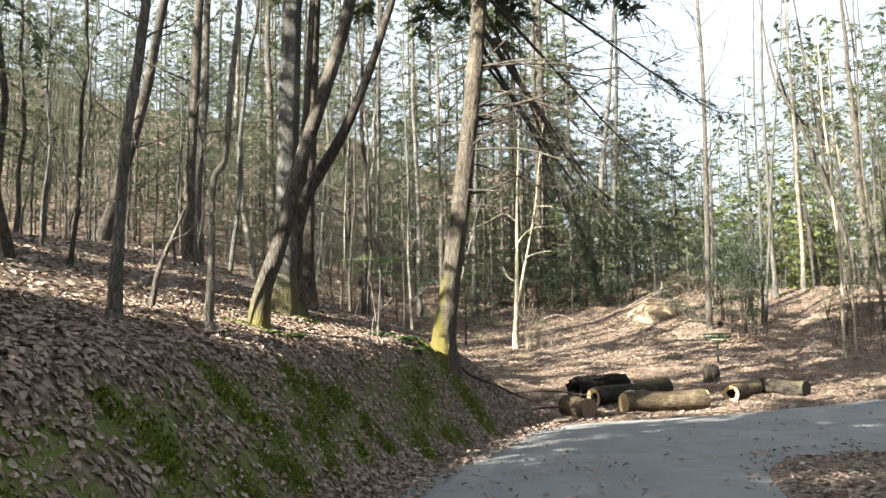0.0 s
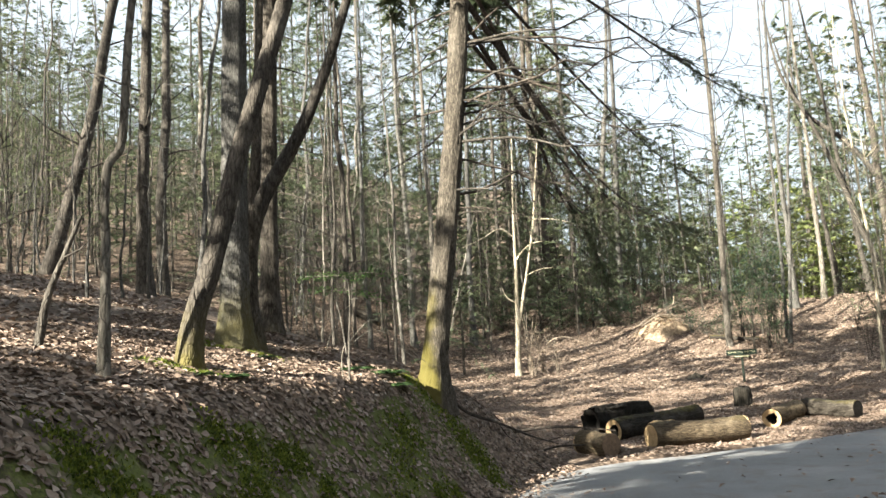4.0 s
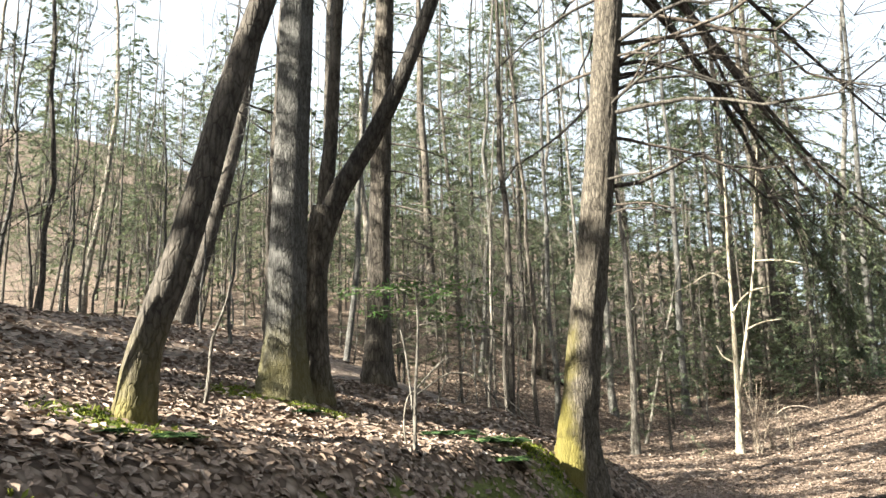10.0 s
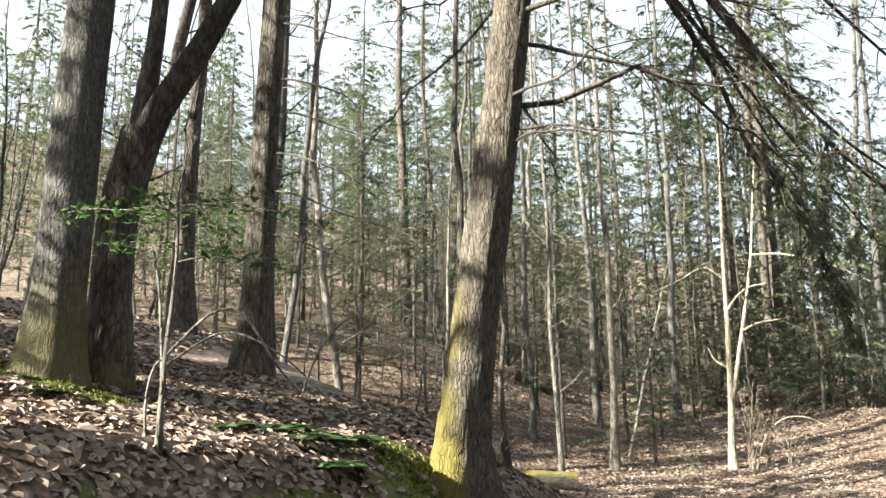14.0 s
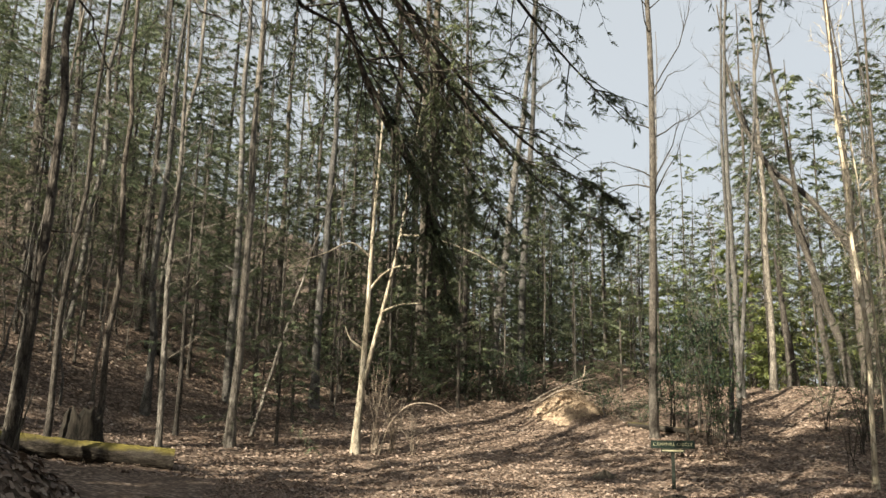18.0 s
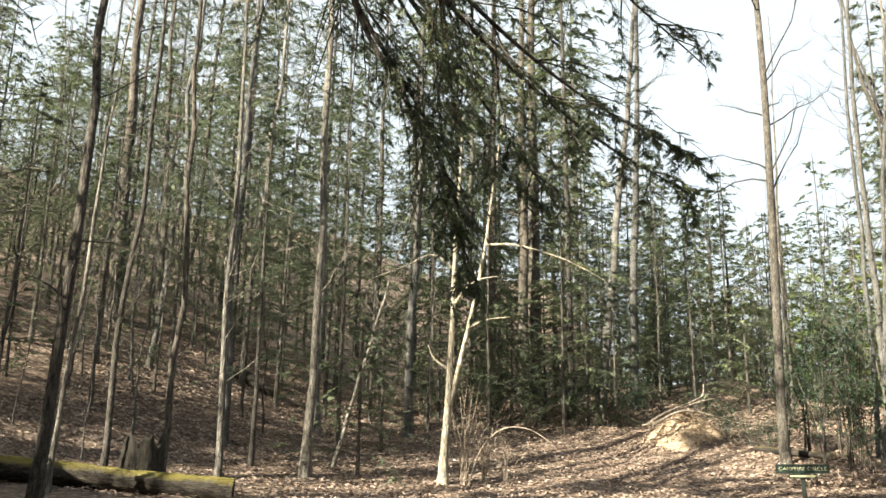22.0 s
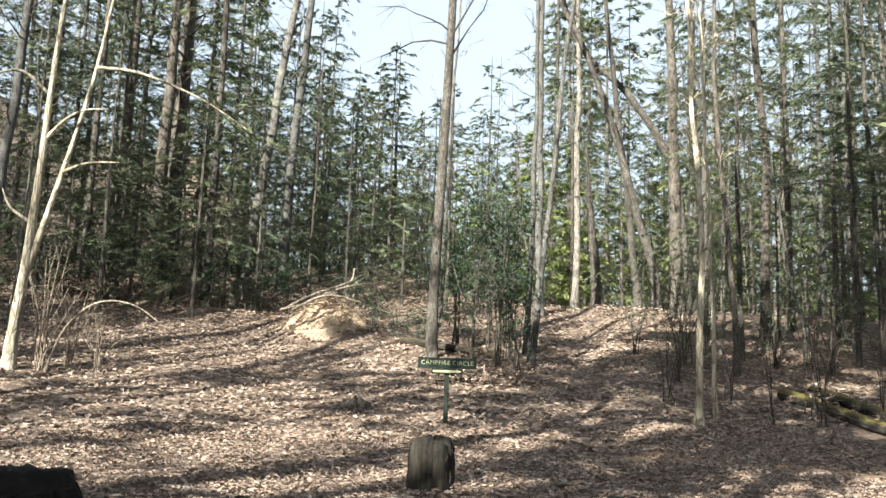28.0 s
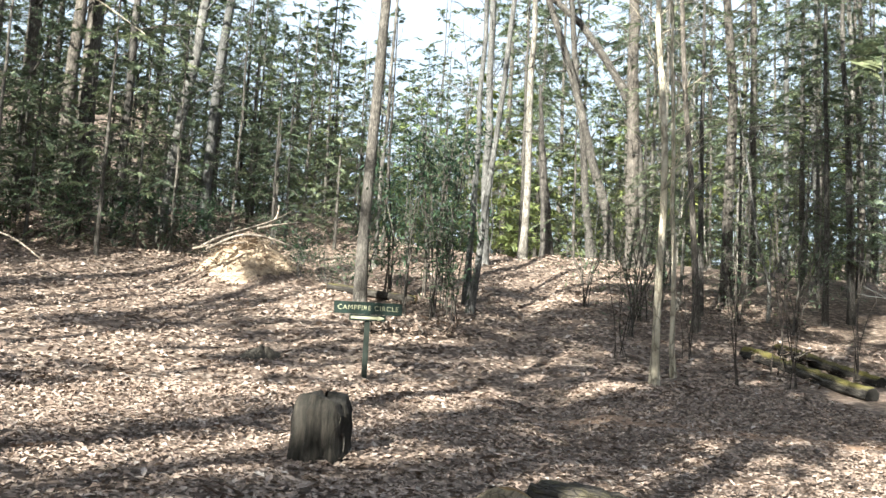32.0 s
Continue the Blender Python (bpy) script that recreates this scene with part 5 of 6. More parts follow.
# the young holly and the green sprays round the bank's trees
def holly():
    x, y = -0.64, 14.0
    ob = thing("young_tree", pose(x, y, on_ground(x, y)), "slender young evergreen with pale stems and green leaf sprays", "tree")
    for p, r in (([(0, 0, -0.1), (0.02, 0, 0.5), (0.05, 0, 0.95), (0.04, 0, 1.35)], 0.016), ([(0.03, 0, -0.1), (-0.02, 0.05, 0.35), (-0.08, 0.08, 0.8), (-0.15, 0.1, 1.1)], 0.012),
                 ([(-0.04, 0, -0.1), (-0.08, 0, 0.2), (-0.05, 0, 0.42), (0.03, 0, 0.5)], 0.010), ([(0.03, 0, 0.5), (0.25, 0.05, 0.72), (0.42, 0.1, 0.70), (0.62, 0.1, 0.42), (0.8, 0.1, 0.25)], 0.010), ([(0.03, 0, 0.45), (0.3, 0.1, 0.62), (0.6, 0.15, 0.5), (0.95, 0.2, 0.18)], 0.008)):
        g = Geo()
        q = smooth_path(p, 14)
        tube(g, q, np.linspace(r, r * 0.5, 14), 6, 0.08, rng)
        part("stem", g, BARK_PALE, ob)
    g, tw = Geo(), Geo()
    for az, hh, ln in ((0.2, 1.32, 0.75), (1.2, 1.3, 0.5), (-0.4, 1.28, 0.65), (2.6, 1.3, 0.55), (3.4, 1.28, 0.6), (-1.6, 1.25, 0.45), (0.7, 1.1, 0.5), (3.0, 1.12, 0.45), (-0.1, 1.0, 0.7)):
        bp = branch_path(rng, (0.04, 0, hh), (math.cos(az), math.sin(az), 0.15), ln, 0.15, 8, 0.06)
        tube(tw, bp, np.linspace(0.006, 0.002, 8), 4, cap=False)
        c = bp[rng.integers(2, 8, 75)] + rng.normal(0, 0.065, (75, 3)) * [1, 1, 0.4]
        leafy(g, c, 0.030, rng, 0.36, 0.3)
    part("branchwork", tw, BARK_PALE, ob)["kind"] = "stuff"
    part("foliage", g, GREEN_LEAF, ob, "", False)["kind"] = "stuff"


holly()


def fern(x, y, r, n, label):
    ob = thing("fern", pose(x, y, on_ground(x, y)), label, "fern")
    for k in range(n):
        az = 2 * np.pi * k / n + rng.uniform(-0.3, 0.3)
        ln = r * rng.uniform(0.7, 1.1)
        bp = branch_path(rng, (0, 0, 0.02), (math.cos(az), math.sin(az), 0.8), ln, 0.75, 10, 0.02)
        bp[:, 2] = np.maximum(bp[:, 2], 0.03)
        g = Geo()
        tube(g, bp, np.linspace(0.004, 0.0015, 10), 3, cap=False)
        t = np.repeat(np.arange(1, 9), 4) + np.tile([0, 0.5, 0, 0.5], 8)
        i = t.astype(int)
        base = bp[i] + (bp[i + 1] - bp[i]) * (t - i)[:, None]
        d = bp[i + 1] - bp[i]
        d /= np.linalg.norm(d, axis=1, keepdims=True)
        side = np.cross(d, [0, 0, 1.0]) * np.tile([1, 1, -1, -1], 8)[:, None]
        lf = (0.17 * ln * np.sin(np.pi * (t / 10) ** 0.7) + 0.012)[:, None]
        al = side + d * 0.35
        al /= np.linalg.norm(al, axis=1, keepdims=True)
        cards(g, base + al * lf, al * lf, d * lf * 0.25)
        part("frond", g, FERN, ob, smooth=False)
    return ob


fern_label = "green fern with arching fronds among dead leaves"
for x, y, r in ((-0.35, 15.4, 0.36), (-0.1, 15.25, 0.3), (-0.62, 15.6, 0.34), (-0.15, 15.75, 0.3), (-0.75, 15.1, 0.26), (-1.65, 12.1, 0.26), (-1.9, 11.8, 0.2), (-1.75, 14.6, 0.2)):
    fern(x, y, r, 9, fern_label)

# evergreen thicket between the clearing and the trail
for x, y, h, st in ((11.5, 33.4, 3.0, 7), (11.9, 33.0, 3.4, 7), (12.3, 33.6, 3.2, 7), (11.6, 34.6, 3.0, 6), (12.4, 34.8, 3.3, 6), (11.2, 34.9, 2.2, 6), (12.9, 35.4, 3.2, 6), (12.0, 32.4, 2.0, 5)):
    shrub("rhododendron", x, y, st, h, 0.55, 640, 0.07, DARK_LEAF, BARK_DARK, "tall straggling rhododendron with dark green leaves", 0.014, 0.26, "shrub", 0.17, 0.3)
for x, y, h in ((10.2, 36.2, 0.7), (10.7, 36.0, 0.8), (10.5, 36.9, 0.9), (9.9, 37.6, 0.9), (11.0, 35.3, 0.7)):
    shrub("laurel_bush", x, y, 6, h, 0.5, 330, 0.04, DARK_LEAF, BARK_GREY, "low light green laurel bush behind the brush mound", 0.008, 0.34, "shrub", 0.14, 0.2)
for x, y, h in ((4.6, 39.6, 1.3), (5.8, 39.4, 1.5), (6.9, 39.5, 1.2), (7.9, 39.3, 1.4), (8.8, 39.2, 1.2), (3.6, 39.9, 1.2), (2.6, 40.2, 1.3), (1.0, 42.5, 1.8), (2.4, 43.6, 2.0), (4.0, 43.2, 2.0), (5.4, 44.5, 2.2), (6.8, 43.6, 2.0), (8.2, 44.8, 2.2), (9.6, 43.8, 2.0), (10.6, 41.5, 1.6), (11.2, 44.5, 2.2), (-1.0, 44.0, 2.0)):
    shrub("rhododendron", x, y, 7, h, 0.9, 520, 0.07, DARK_LEAF, BARK_DARK, "dark low rhododendron under the hemlocks", 0.012, 0.3, "shrub", 0.2, 0.15)
for x, y, h in ((14.9, 31.6, 2.2), (15.6, 32.4, 2.6), (16.6, 33.2, 2.8), (15.2, 33.6, 2.0), (17.4, 32.0, 2.2), (18.2, 31.4, 1.6)):
    shrub("rhododendron", x, y, 7, h, 0.9, 420, 0.065, NEEDLES, BARK_DARK, "dark straggling evergreen shrub beside the trail", 0.012, 0.26, "shrub", 0.22, 0.2)
# the grey leafless shrub at the twin-stemmed tree
for x, y, h, st in ((3.85, 33.1, 2.0, 14), (4.3, 33.4, 1.5, 14), (4.75, 33.2, 1.1, 11)):
    shrub("bare_shrub", x, y, st, h, 0.6, 260, 0.05, DRY_TWIG, DRY_TWIG, "pale leafless twiggy shrub in the clearing", 0.010, 0.05, "shrub", 0.12, 0.3)
g = Geo()
arch = smooth_path([(0, 0, -0.05), (0.25, -0.05, 0.7), (0.7, -0.1, 1.15), (1.3, -0.15, 1.15), (1.9, -0.2, 0.75), (2.2, -0.2, 0.62)], 24)
tube(g, arch, np.linspace(0.022, 0.007, 24), 6, 0.06, rng)
ob = thing("bent_sapling", pose(3.95, 33.05, on_ground(3.95, 33.05)), "thin pale sapling bent over in an arch", "sapling")
part("stem", g, DRY_TWIG, ob)
# straggling saplings by the pale pair at the trail
for x, y in ((14.6, 28.6), (15.1, 28.1), (15.6, 28.9), (13.9, 30.4), (16.4, 28.3), (15.0, 30.2)):
    shrub("bare_shrub", x, y, 4, rng.uniform(1.4, 2.6), 0.35, 60, 0.03, NEEDLES, DARK_TWIG, "thin dark straggling stems beside the trail", 0.009, 0.3, "shrub", 0.1, 0.5)


def stick(name, pts, r, material, label, category="branch", twigs=0, at=None, moss=0.0):
    x0, y0 = at
    ob = thing(name, pose(x0, y0, on_ground(x0, y0)), label, category)
    g = Geo()
    p = smooth_path(pts, 22)
    tube(g, p, np.linspace(r, r * 0.35, 22), 9, 0.07, rng, moss_low=moss)
    part("stem", g, material, ob)
    for _ in range(twigs):
        k = rng.integers(6, 22)
        d = p[k] - p[k - 1]
        d = d / np.linalg.norm(d) + rng.normal(0, 0.5, 3)
        t = Geo()
        tube(t, branch_path(rng, p[k], d, rng.uniform(0.2, 0.6), 0.0, 6, 0.1), np.linspace(r * 0.3, 0.003, 6), 4, cap=False)
        part("twig", t, material, ob)
    return ob


stick("leaning_stick", [(0, 0, -0.1), (0.04, 0, 0.25), (0.06, 0, 0.55), (0.16, 0.02, 0.85), (0.2, 0.02, 1.05)], 0.022, BARK_PALE, "short pale dead stem standing in the leaves", at=(-2.42, 13.95))
stick("leaning_stick", [(0, 0, -0.1), (0.1, 0, 0.45), (0.28, 0, 0.9), (0.42, 0.02, 1.25)], 0.045, BARK_BROWN, "leaning dead brown stem on the bank", at=(-3.4, 11.6), twigs=2)
stick("fallen_branch", [(-0.25, -0.4, 0.32), (0.0, 0.0, 0.12), (0.5, 0.5, -0.08), (1.0, 0.9, -0.32), (1.5, 1.3, -0.5)], 0.028, DARK_TWIG, "dark fallen branch at the hemlock's foot", at=(0.95, 16.95), twigs=3)
stick("fallen_branch", [(0, 0, 0.04), (0.5, 0.1, 0.07), (1.0, 0.0, 0.05), (1.7, 0.1, -0.05)], 0.03, DARK_TWIG, "dark fallen branch beside the road", at=(1.75, 18.3), twigs=4)
stick("fallen_branch", [(0, 0, 0.03), (0.4, 0.3, 0.08), (0.9, 0.5, 0.06), (1.3, 0.9, 0.05)], 0.022, DARK_TWIG, "dark fallen branch in the leaves", at=(2.2, 18.9), twigs=4)
stick("leaning_stick", [(0, 0, -0.1), (0.05, 0, 0.46), (0.15, 0, 0.92), (0.24, 0, 1.32)], 0.020, BARK_PALE, "thin pale leaning stem behind the hemlock", at=(-0.36, 21.5), twigs=2)
stick("leaning_stick", [(0, 0, -0.1), (0.13, 0, 0.30), (0.32, 0, 0.60), (0.53, 0, 0.75)], 0.014, BARK_PALE, "thin bent pale stem in the leaves", at=(-1.27, 17.4), twigs=2)

# the brush mound: a heap of straw, leaves and sticks with a broken branch on top
MX, MY = 9.3, 36.6
MZ = on_ground(MX, MY)
ob = thing("brush_mound", pose(MX, MY, MZ), "sunlit heap of dry leaves, straw and broken sticks", "brush pile")
g = Geo()
n_r, n_a = 12, 40
rr_ = np.linspace(0, 1, n_r)[:, None]
aa = np.linspace(0, 2 * np.pi, n_a, endpoint=False)[None]
lump = 1 + 0.18 * np.sin(3 * aa + 1) + 0.10 * np.sin(7 * aa + 2)
mx, my = 1.05 * rr_ * lump * np.cos(aa), 0.75 * rr_ * lump * np.sin(aa)
vz = ground_z(MX + mx, MY + my) - MZ + 0.26 * np.cos(rr_ * np.pi / 2) ** 1.2 * (1 + 0.12 * np.sin(5 * aa) * rr_) + rng.normal(0, 0.015, (n_r, n_a)) - 0.04 * rr_
v = np.stack([mx, my, vz], -1).reshape(-1, 3)
i = np.arange(n_r - 1)[:, None] * n_a
j = np.arange(n_a)[None]
jn = (j + 1) % n_a
g.add(v, np.stack([i + j, i + jn, i + n_a + jn, i + n_a + j], -1).reshape(-1, 4))
part("soil", g, STRAW, ob)
g = Geo()
c = v[rng.integers(0, len(v), 2600)] + rng.normal(0, 0.05, (2600, 3)) + [0, 0, 0.03]
d = rng.normal(0, 1, (2600, 3)) * [1, 1, 0.35]
d /= np.linalg.norm(d, axis=1, keepdims=True)
sd = np.cross(d, [0, 0, 1.0]) + rng.normal(0, 0.2, d.shape)
sd /= np.linalg.norm(sd, axis=1, keepdims=True)
cards(g, c, d * rng.uniform(0.03, 0.14, (2600, 1)), sd * rng.uniform(0.006, 0.02, (2600, 1)))
part("straw", g, STRAW, ob, "dry pale straw and leaves", False)["kind"] = "stuff"
for pts in ([(-1.0, -0.5, 0.05), (-0.6, -0.4, 0.3), (-0.1, -0.2, 0.52), (0.4, 0.0, 0.75), (0.8, 0.1, 1.0)], [(-0.9, -0.6, 0.0), (-0.3, -0.5, 0.33), (0.3, -0.35, 0.36), (1.2, -0.3, 0.12), (2.0, -0.4, 0.05)],
            [(0.3, 0, 0.6), (0.5, 0.05, 0.85), (0.55, 0.1, 1.1)], [(0.1, -0.1, 0.55), (0.5, 0.0, 0.68), (1.0, 0.1, 0.8)], [(-1.15, -0.5, 0.0), (-0.7, -0.55, 0.12), (-0.2, -0.6, 0.2)], [(1.3, -0.5, 0.0), (1.9, -0.6, 0.12), (2.6, -0.7, 0.1)]):
    t = Geo()
    tube(t, smooth_path(pts, 14), np.linspace(0.035, 0.012, 14), 6, 0.08, rng)
    part("branch", t, DRY_TWIG, ob)

# mossy fallen logs and the rotten stump on the slope
log_thing("fallen_log", (-3.6, 28.3), (0.1, 28.9), 0.19, BARK_LOG_DARK, "long rotting fallen log grown over with moss", end_mats=(ROTTEN, ROTTEN), moss=0.45, rough=0.12)
log_thing("fallen_log", (16.0, 30.1), (15.7, 27.3), 0.10, BARK_LOG_DARK, "mossy fallen log beside the trail", end_mats=(ROTTEN, ROTTEN), moss=0.4, rough=0.2)
log_thing("fallen_log", (16.7, 30.2), (16.5, 27.9), 0.08, BARK_LOG_DARK, "thin mossy fallen log beside the trail", end_mats=(ROTTEN, ROTTEN), moss=0.4, rough=0.2)
log_thing("fallen_log", (-2.6, 38.3), (-1.2, 38.0), 0.17, BARK_LOG_DARK, "short brown cut log on the hillside", moss=0.2)
log_thing("fallen_log", (0.5, 24.5), (1.7, 24.9), 0.07, BARK_LOG_DARK, "thin grey fallen log behind the hemlock", moss=0.3, rough=0.1)
log_thing("fallen_log", (10.6, 35.3), (12.0, 34.2), 0.07, BARK_LOG_DARK, "dark fallen pole at the edge of the thicket", moss=0.3, rough=0.1)


def rotten_stump(x, y, r, h):
    ob = thing("rotten_stump", pose(x, y, on_ground(x, y)), "jagged rotten stump with moss above the fallen log", "stump")
    n_s, n_h = 26, 12
    a = np.linspace(0, 2 * np.pi, n_s, endpoint=False)
    top = h * (0.72 + 0.28 * np.abs(np.sin(2.5 * a + 0.6))) * rng.uniform(0.85, 1.05, n_s)
    v = []
    for k in range(n_h):
        f = k / (n_h - 1)
        rr2 = r * (1 + 0.5 * math.exp(-f * 4) - 0.15 * f) * (1 + 0.08 * np.sin(6 * a)) + rng.normal(0, 0.012, n_s)
        v.append(np.stack([rr2 * np.cos(a), rr2 * np.sin(a), -0.1 + (top + 0.1) * f], -1))
    inner = v[-1].copy()
    inner[:, :2] *= 0.7
    inner[:, 2] -= 0.25
    v.append(inner)
    low = inner.copy()
    low[:, :2] *= 0.2
    v.append(low)
    v = np.concatenate(v)
    g = Geo()
    i = np.arange(n_h + 1)[:, None] * n_s
    j = np.arange(n_s)[None]
    g.add(v, np.stack([i + j, i + (j + 1) % n_s, i + n_s + (j + 1) % n_s, i + n_s + j], -1).reshape(-1, 4), np.clip(1.2 - v[:, 2] / h, 0, 1))
    part("wood", g, STUMP_WOOD, ob)


rotten_stump(-1.75, 29.6, 0.36, 0.85)

def rotten_chunk(x, y, rx, ry, h):
    ob = thing("rotten_wood", pose(x, y, on_ground(x, y), 0, 0, 15), "low crumbling lump of dark rotten wood among leaves", "rotten wood")
    n_r, n_a = 8, 26
    q = np.linspace(0, 1, n_r)[:, None]
    a = np.linspace(0, 2 * np.pi, n_a, endpoint=False)[None]
    k = 1 + 0.22 * np.sin(2 * a + 1) + 0.14 * np.sin(5 * a)
    z = h * np.cos(q * np.pi / 2) * (1 + 0.3 * np.sin(4 * a) * q) + rng.normal(0, 0.018, (n_r, n_a)) - 0.03 * q
    v = np.stack([rx * q * k * np.cos(a), ry * q * k * np.sin(a), z], -1).reshape(-1, 3)
    i = np.arange(n_r - 1)[:, None] * n_a
    j = np.arange(n_a)[None]
    g = Geo()
    g.add(v, np.stack([i + j, i + (j + 1) % n_a, i + n_a + (j + 1) % n_a, i + n_a + j], -1).reshape(-1, 4))
    part("wood", g, STUMP_WOOD, ob, smooth=False)


rotten_chunk(8.62, 30.75, 0.34, 0.2, 0.13)


def dead_brush(x, y, span, count, label):
    """A tangle of dead sticks with withered leaves caught in it."""
    ob = thing("brush_pile", pose(x, y, on_ground(x, y)), label, "brush pile")
    tips = []
    for _ in range(count):
        az = rng.uniform(0, 2 * np.pi)
        st = rng.normal(0, span * 0.35, 3) * [1, 0.7, 0] + [0, 0, rng.uniform(0.0, 0.18)]
        bp = branch_path(rng, st, (math.cos(az), math.sin(az) * 0.7, rng.uniform(-0.05, 0.45)), span * rng.uniform(0.5, 1.2), 0.3, 8, 0.12)
        bp[:, 2] = np.maximum(bp[:, 2], 0.02)
        g = Geo()
        tube(g, bp, np.linspace(rng.uniform(0.010, 0.024), 0.004, 8), 5, 0.06, rng)
        part("branch", g, DARK_TWIG if rng.random() < 0.7 else DRY_TWIG, ob)
        tips += list(bp)
    tips = np.array(tips)
    c = tips[rng.integers(0, len(tips), 260)] + rng.normal(0, 0.07, (260, 3))
    g = Geo()
    leafy(g, c[c[:, 2] > 0.02], 0.05, rng, 0.5)
    part("withered_leaves", g, DEAD_LEAF, ob, "brown withered leaves", False)["kind"] = "stuff"


dead_brush(10.75, 32.2, 0.75, 13, "tangle of dark dead sticks and withered leaves behind the sign")
dead_brush(11.6, 31.9, 0.6, 9, "tangle of dark dead sticks and withered leaves behind the sign")
dead_brush(16.4, 29.6, 0.9, 12, "tangle of dead sticks over the mossy fallen logs")

# the bare muddy streak of the trail and a worn hollow in the leaves
def patch(name, cx, cy, rx, ry, turn, label):
    n_r, n_a = 10, 30
    q = np.linspace(0, 1, n_r)[:, None]
    a = np.linspace(0, 2 * np.pi, n_a, endpoint=False)[None]
    k = 1 + 0.2 * np.sin(3 * a + cx) + 0.12 * np.sin(5 * a + cy)
    lx, ly = rx * q * k * np.cos(a), ry * q * k * np.sin(a)
    c, s_ = math.cos(turn), math.sin(turn)
    x, y = cx + lx * c - ly * s_, cy + lx * s_ + ly * c
    z = ground_z(x, y) + 0.022 * (1 - q ** 3) - 0.03 * q ** 3
    g = Geo()
    i = np.arange(n_r - 1)[:, None] * n_a
    j = np.arange(n_a)[None]
    g.add(np.stack([x, y, z], -1).reshape(-1, 3), np.stack([i + j, i + (j + 1) % n_a, i + n_a + (j + 1) % n_a, i + n_a + j], -1).reshape(-1, 4))
    tagged(part(name, g, EARTH), label, "ground", kind="structure")


patch("bare_earth", 11.6, 27.2, 1.6, 0.30, -0.75, "streak of bare brown earth across the trail")
patch("bare_earth", 12.9, 25.7, 1.2, 0.28, -0.6, "streak of bare brown earth across the trail")

# ---- moss cushions on the bank ----
rng = np.random.default_rng(8)


def moss_tufts(name, spots, label):
    n = len(spots)
    x, y = spots[:, 0], spots[:, 1]
    z = ground_z(x, y)
    al = rng.normal(0, 0.6, (n, 3)) + [0.25, -0.1, 0.8]
    al /= np.linalg.norm(al, axis=1, keepdims=True)
    ac = np.cross(al, rng.normal(0, 1, (n, 3)))
    ac /= np.linalg.norm(ac, axis=1, keepdims=True)
    s = rng.uniform(0.012, 0.032, (n, 1))
    g = Geo()
    cards(g, np.stack([x, y, z + 0.012], -1), al * s, ac * s * 0.45)
    tagged(part(name, g, MOSS, smooth=False), label, "moss", kind="stuff")


def moss_cluster(count, x0, x1, y0, y1, clusters, spread, lo, hi):
    cx, cy = rng.uniform(x0, x1, clusters * 6), rng.uniform(y0, y1, clusters * 6)
    s = bank_foot(cy) - cx
    ok = (s > lo) & (s < hi)
    cx, cy = cx[ok][:clusters], cy[ok][:clusters]
    k = rng.integers(0, len(cx), count)
    sp = rng.uniform(0.4, 1.3, len(cx))[k] * spread
    return np.stack([cx[k] + rng.normal(0, 1, count) * sp * 0.6, cy[k] + rng.normal(0, 1, count) * sp], -1)


MOSSY = [moss_cluster(26000, -3.5, 2, 3, 16.5, 46, 0.16, 0.2, 1.3)]
MOSSY += [np.stack([rng.normal(cx, sx, n), rng.normal(cy, sx, n)], -1) for cx, cy, sx, n in ((0.85, 16.0, 0.22, 2000), (-2.55, 15.0, 0.16, 1500), (-1.9, 15.1, 0.14, 1200), (-2.2, 12.25, 0.18, 1000), (0.1, 16.1, 0.18, 900))]
MOSSY = np.concatenate(MOSSY)
moss_tufts("moss", MOSSY, "bright green moss cushions on the shaded bank")

# ---- leaf litter ----
rng = np.random.default_rng(5)


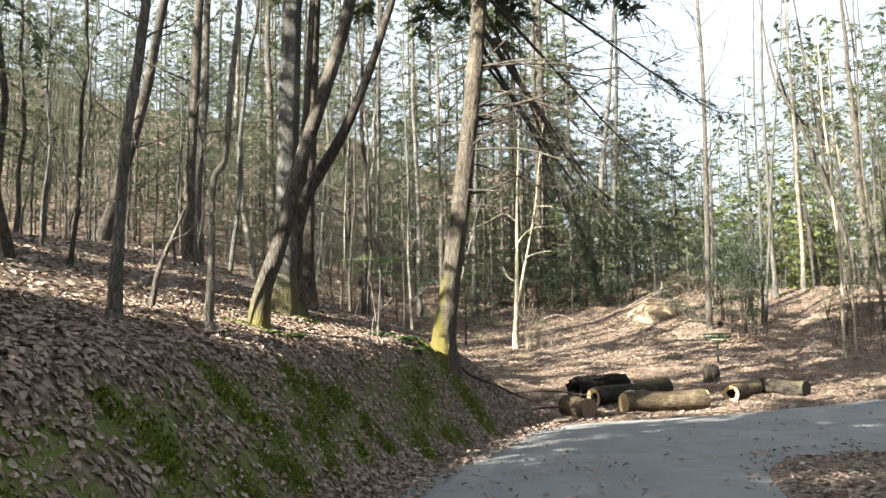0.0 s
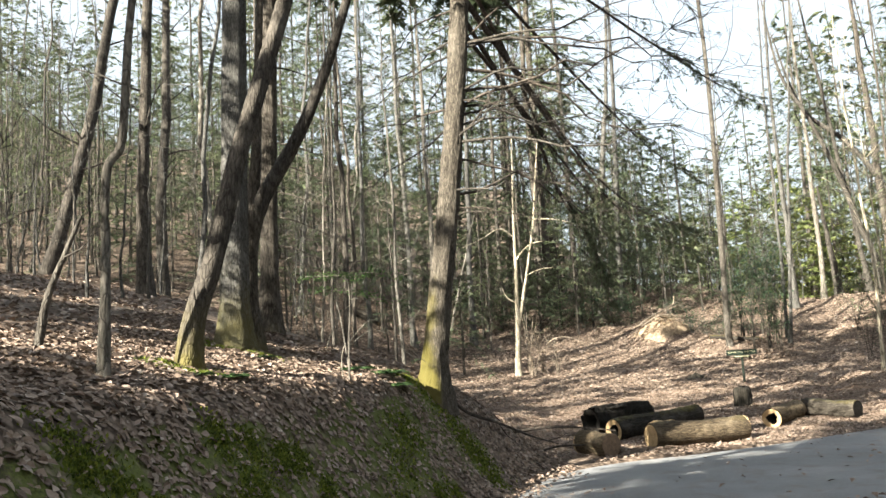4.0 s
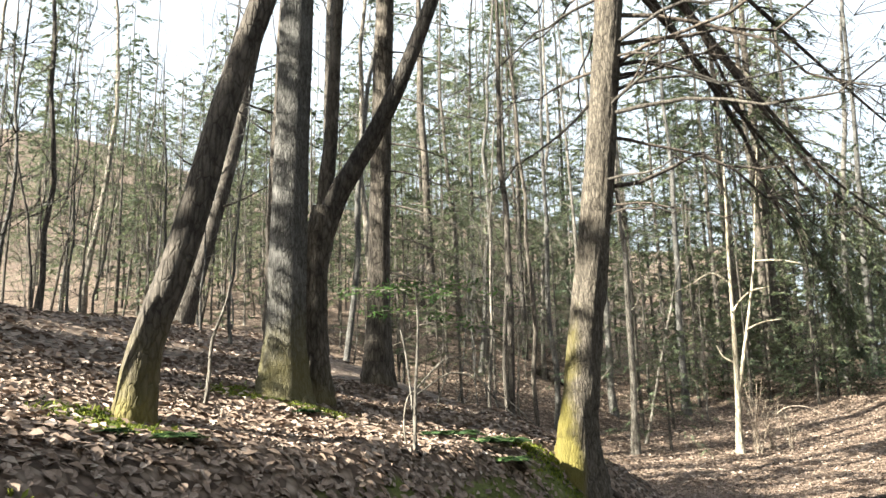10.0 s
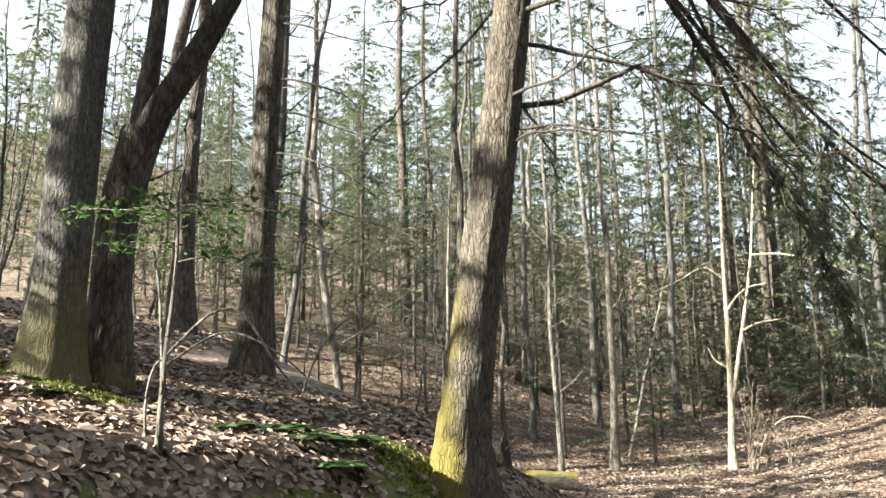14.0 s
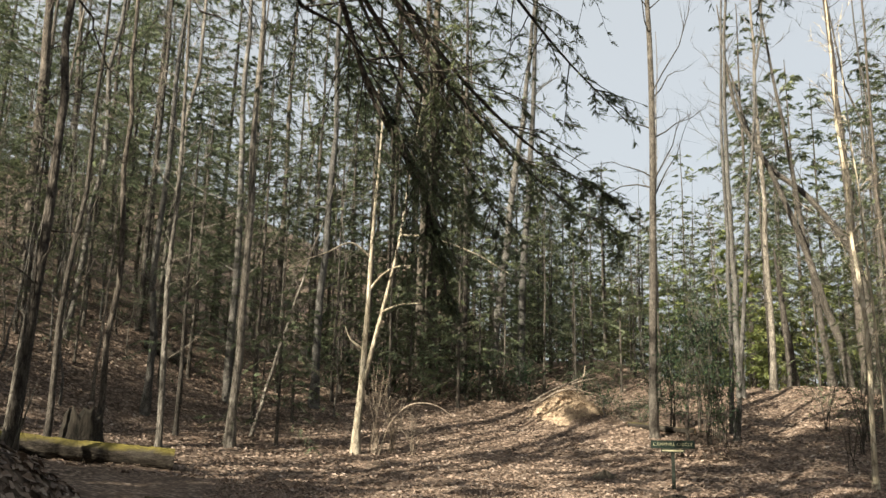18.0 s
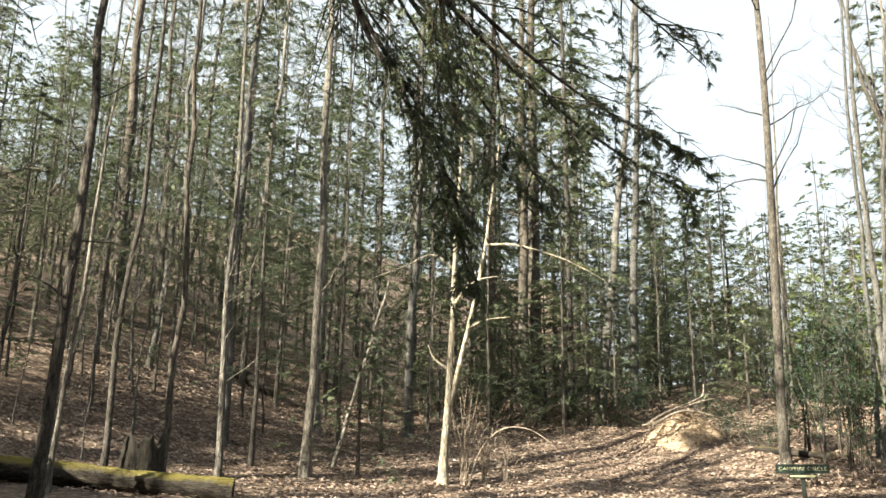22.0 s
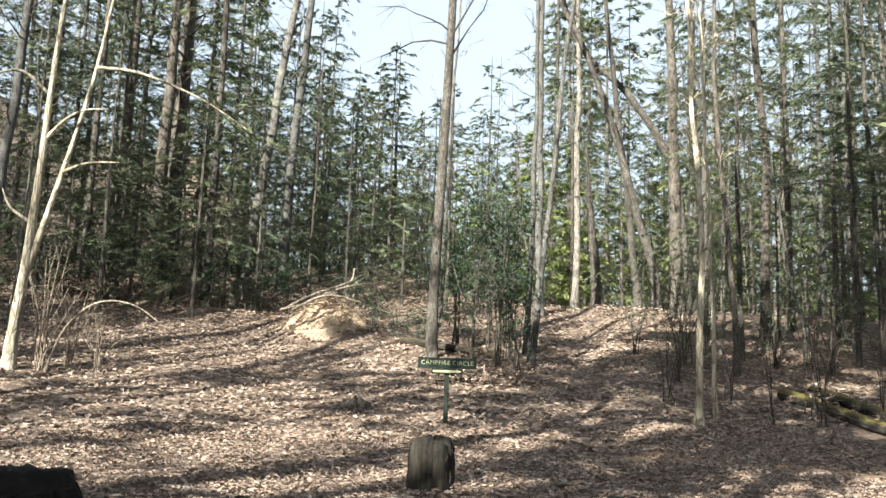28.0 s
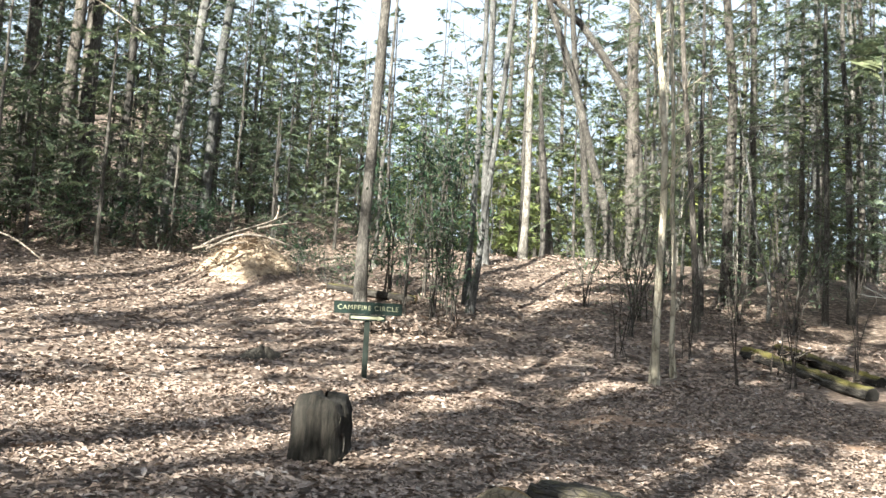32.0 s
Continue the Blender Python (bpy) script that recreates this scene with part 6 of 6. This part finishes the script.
def litter(name, count, x0, x1, y0, y1, size, fine):
    x, y = rng.uniform(x0, x1, count), rng.uniform(y0, y1, count)
    d = road_depth(x, y)
    keep = (d < -0.02) | (rng.random(count) < 0.02) | ((d < 0.5) & (rng.random(count) < 0.3))
    mossy = np.zeros(count, bool)
    near = (y < 18) & (x < 2.5)
    if near.any():
        cell = set(zip(np.floor(MOSSY[:, 0] / 0.09).astype(int).tolist(), np.floor(MOSSY[:, 1] / 0.09).astype(int).tolist()))
        mossy = np.array([(a, b) in cell for a, b in zip(np.floor(x / 0.09).astype(int).tolist(), np.floor(y / 0.09).astype(int).tolist())])
    keep &= ~mossy | (rng.random(count) < 0.22)
    x, y, d = x[keep], y[keep], d[keep]
    n = len(x)
    z = np.where(d > 0.05, clearing(y) + 0.05, ground_z(x, y))
    e = 0.05
    nx, ny = -(height(x + e, y) - height(x - e, y)) / (2 * e), -(height(x, y + e) - height(x, y - e)) / (2 * e)
    nrm = np.stack([nx, ny, np.ones(n)], -1) + rng.normal(0, 0.26, (n, 3))
    nrm /= np.linalg.norm(nrm, axis=1, keepdims=True)
    a = rng.uniform(0, 2 * np.pi, n)
    t = np.stack([np.cos(a), np.sin(a), np.zeros(n)], -1)
    t -= nrm * np.sum(t * nrm, 1, keepdims=True)
    t /= np.linalg.norm(t, axis=1, keepdims=True)
    b = np.cross(nrm, t)
    s = size * rng.uniform(0.5, 1.35, (n, 1))
    c = np.stack([x, y, z + 0.008 + rng.uniform(0, 0.018, n)], -1)
    curl = rng.uniform(0.05, 0.5, (n, 1))
    w = rng.uniform(0.45, 0.75, (n, 1))
    g = Geo()
    if fine:
        v = np.stack([c - t * s, c - t * s * 0.25 + b * s * w + nrm * s * curl, c + t * s * 0.45 + b * s * w * 0.7 + nrm * s * curl * 0.6, c + t * s * 1.05, c + t * s * 0.4 - b * s * w * 0.75 + nrm * s * curl * 0.7, c - t * s * 0.3 - b * s * w + nrm * s * curl], 1).reshape(-1, 3)
        i = np.arange(n)[:, None] * 6
        g.add(v, np.concatenate([i + [0, 1, 2, 3], i + [0, 3, 4, 5]]))
    else:
        v = np.stack([c - t * s, c + b * s * w + nrm * s * curl, c + t * s, c - b * s * w + nrm * s * curl], 1).reshape(-1, 3)
        i = np.arange(n)[:, None] * 4
        g.add(v, np.concatenate([i + [0, 1, 2], i + [0, 2, 3]]))
    return tagged(part(name, g, DEAD_LEAF, smooth=False), "brown and tan fallen leaves strewn over the ground", "leaves", kind="stuff")


litter("fallen_leaves", 70000, -4.2, 2.6, 2.5, 18.5, 0.038, True)
litter("fallen_leaves", 115000, 1.0, 15.0, 19.2, 29.0, 0.026, False)
litter("fallen_leaves", 46000, -5, 19, 28, 42, 0.048, False)
litter("fallen_leaves", 16000, 3, 13, 5, 20, 0.045, False)
litter("fallen_leaves", 14000, -12, -4, 4, 30, 0.065, False)


# single fallen leaves that lie on top, beside the logs and the stump
rng = np.random.default_rng(77)
LEAVES = []
for k in range(5):
    ln, wd, cu = 0.045 + 0.008 * k, 0.021 + 0.004 * (k % 3), 0.010 + 0.004 * (k % 2)
    rim = np.array([(-1.25, 0, 0), (-1, 0, 0.2), (-0.55, 0.75, 0.9), (-0.2, 0.55, 0.5), (0.1, 1.0, 1.1), (0.5, 0.6, 0.7), (1.05, 0, 0.4), (0.45, -0.65, 0.8), (0.05, -0.95, 1.0), (-0.25, -0.5, 0.5), (-0.6, -0.7, 0.9)])
    rim = rim * [ln, wd, cu]
    top = np.vstack([rim, [0, 0, 0.001]])
    v = np.vstack([top, top - [0, 0, 0.0012]])
    j = np.arange(11)
    g = Geo()
    g.add(v, np.concatenate([np.stack([np.full(11, 11), j, (j + 1) % 11], -1), np.stack([np.full(11, 23), 12 + (j + 1) % 11, 12 + j], -1)]))
    LEAVES.append(g.mesh("leaf", SINGLE_LEAF, False))
done = 0
while done < 280:
    x, y = rng.uniform(5.2, 11.8), rng.uniform(22.2, 27.5)
    if math.hypot(x - 8.0, y - 25.05) < 0.3:
        continue
    part("leaf", LEAVES[done % 5], None, ground, at=pose(x, y, on_ground(x, y) + 0.03, rng.normal(0, 14), rng.normal(0, 14), rng.uniform(0, 360)))
    done += 1
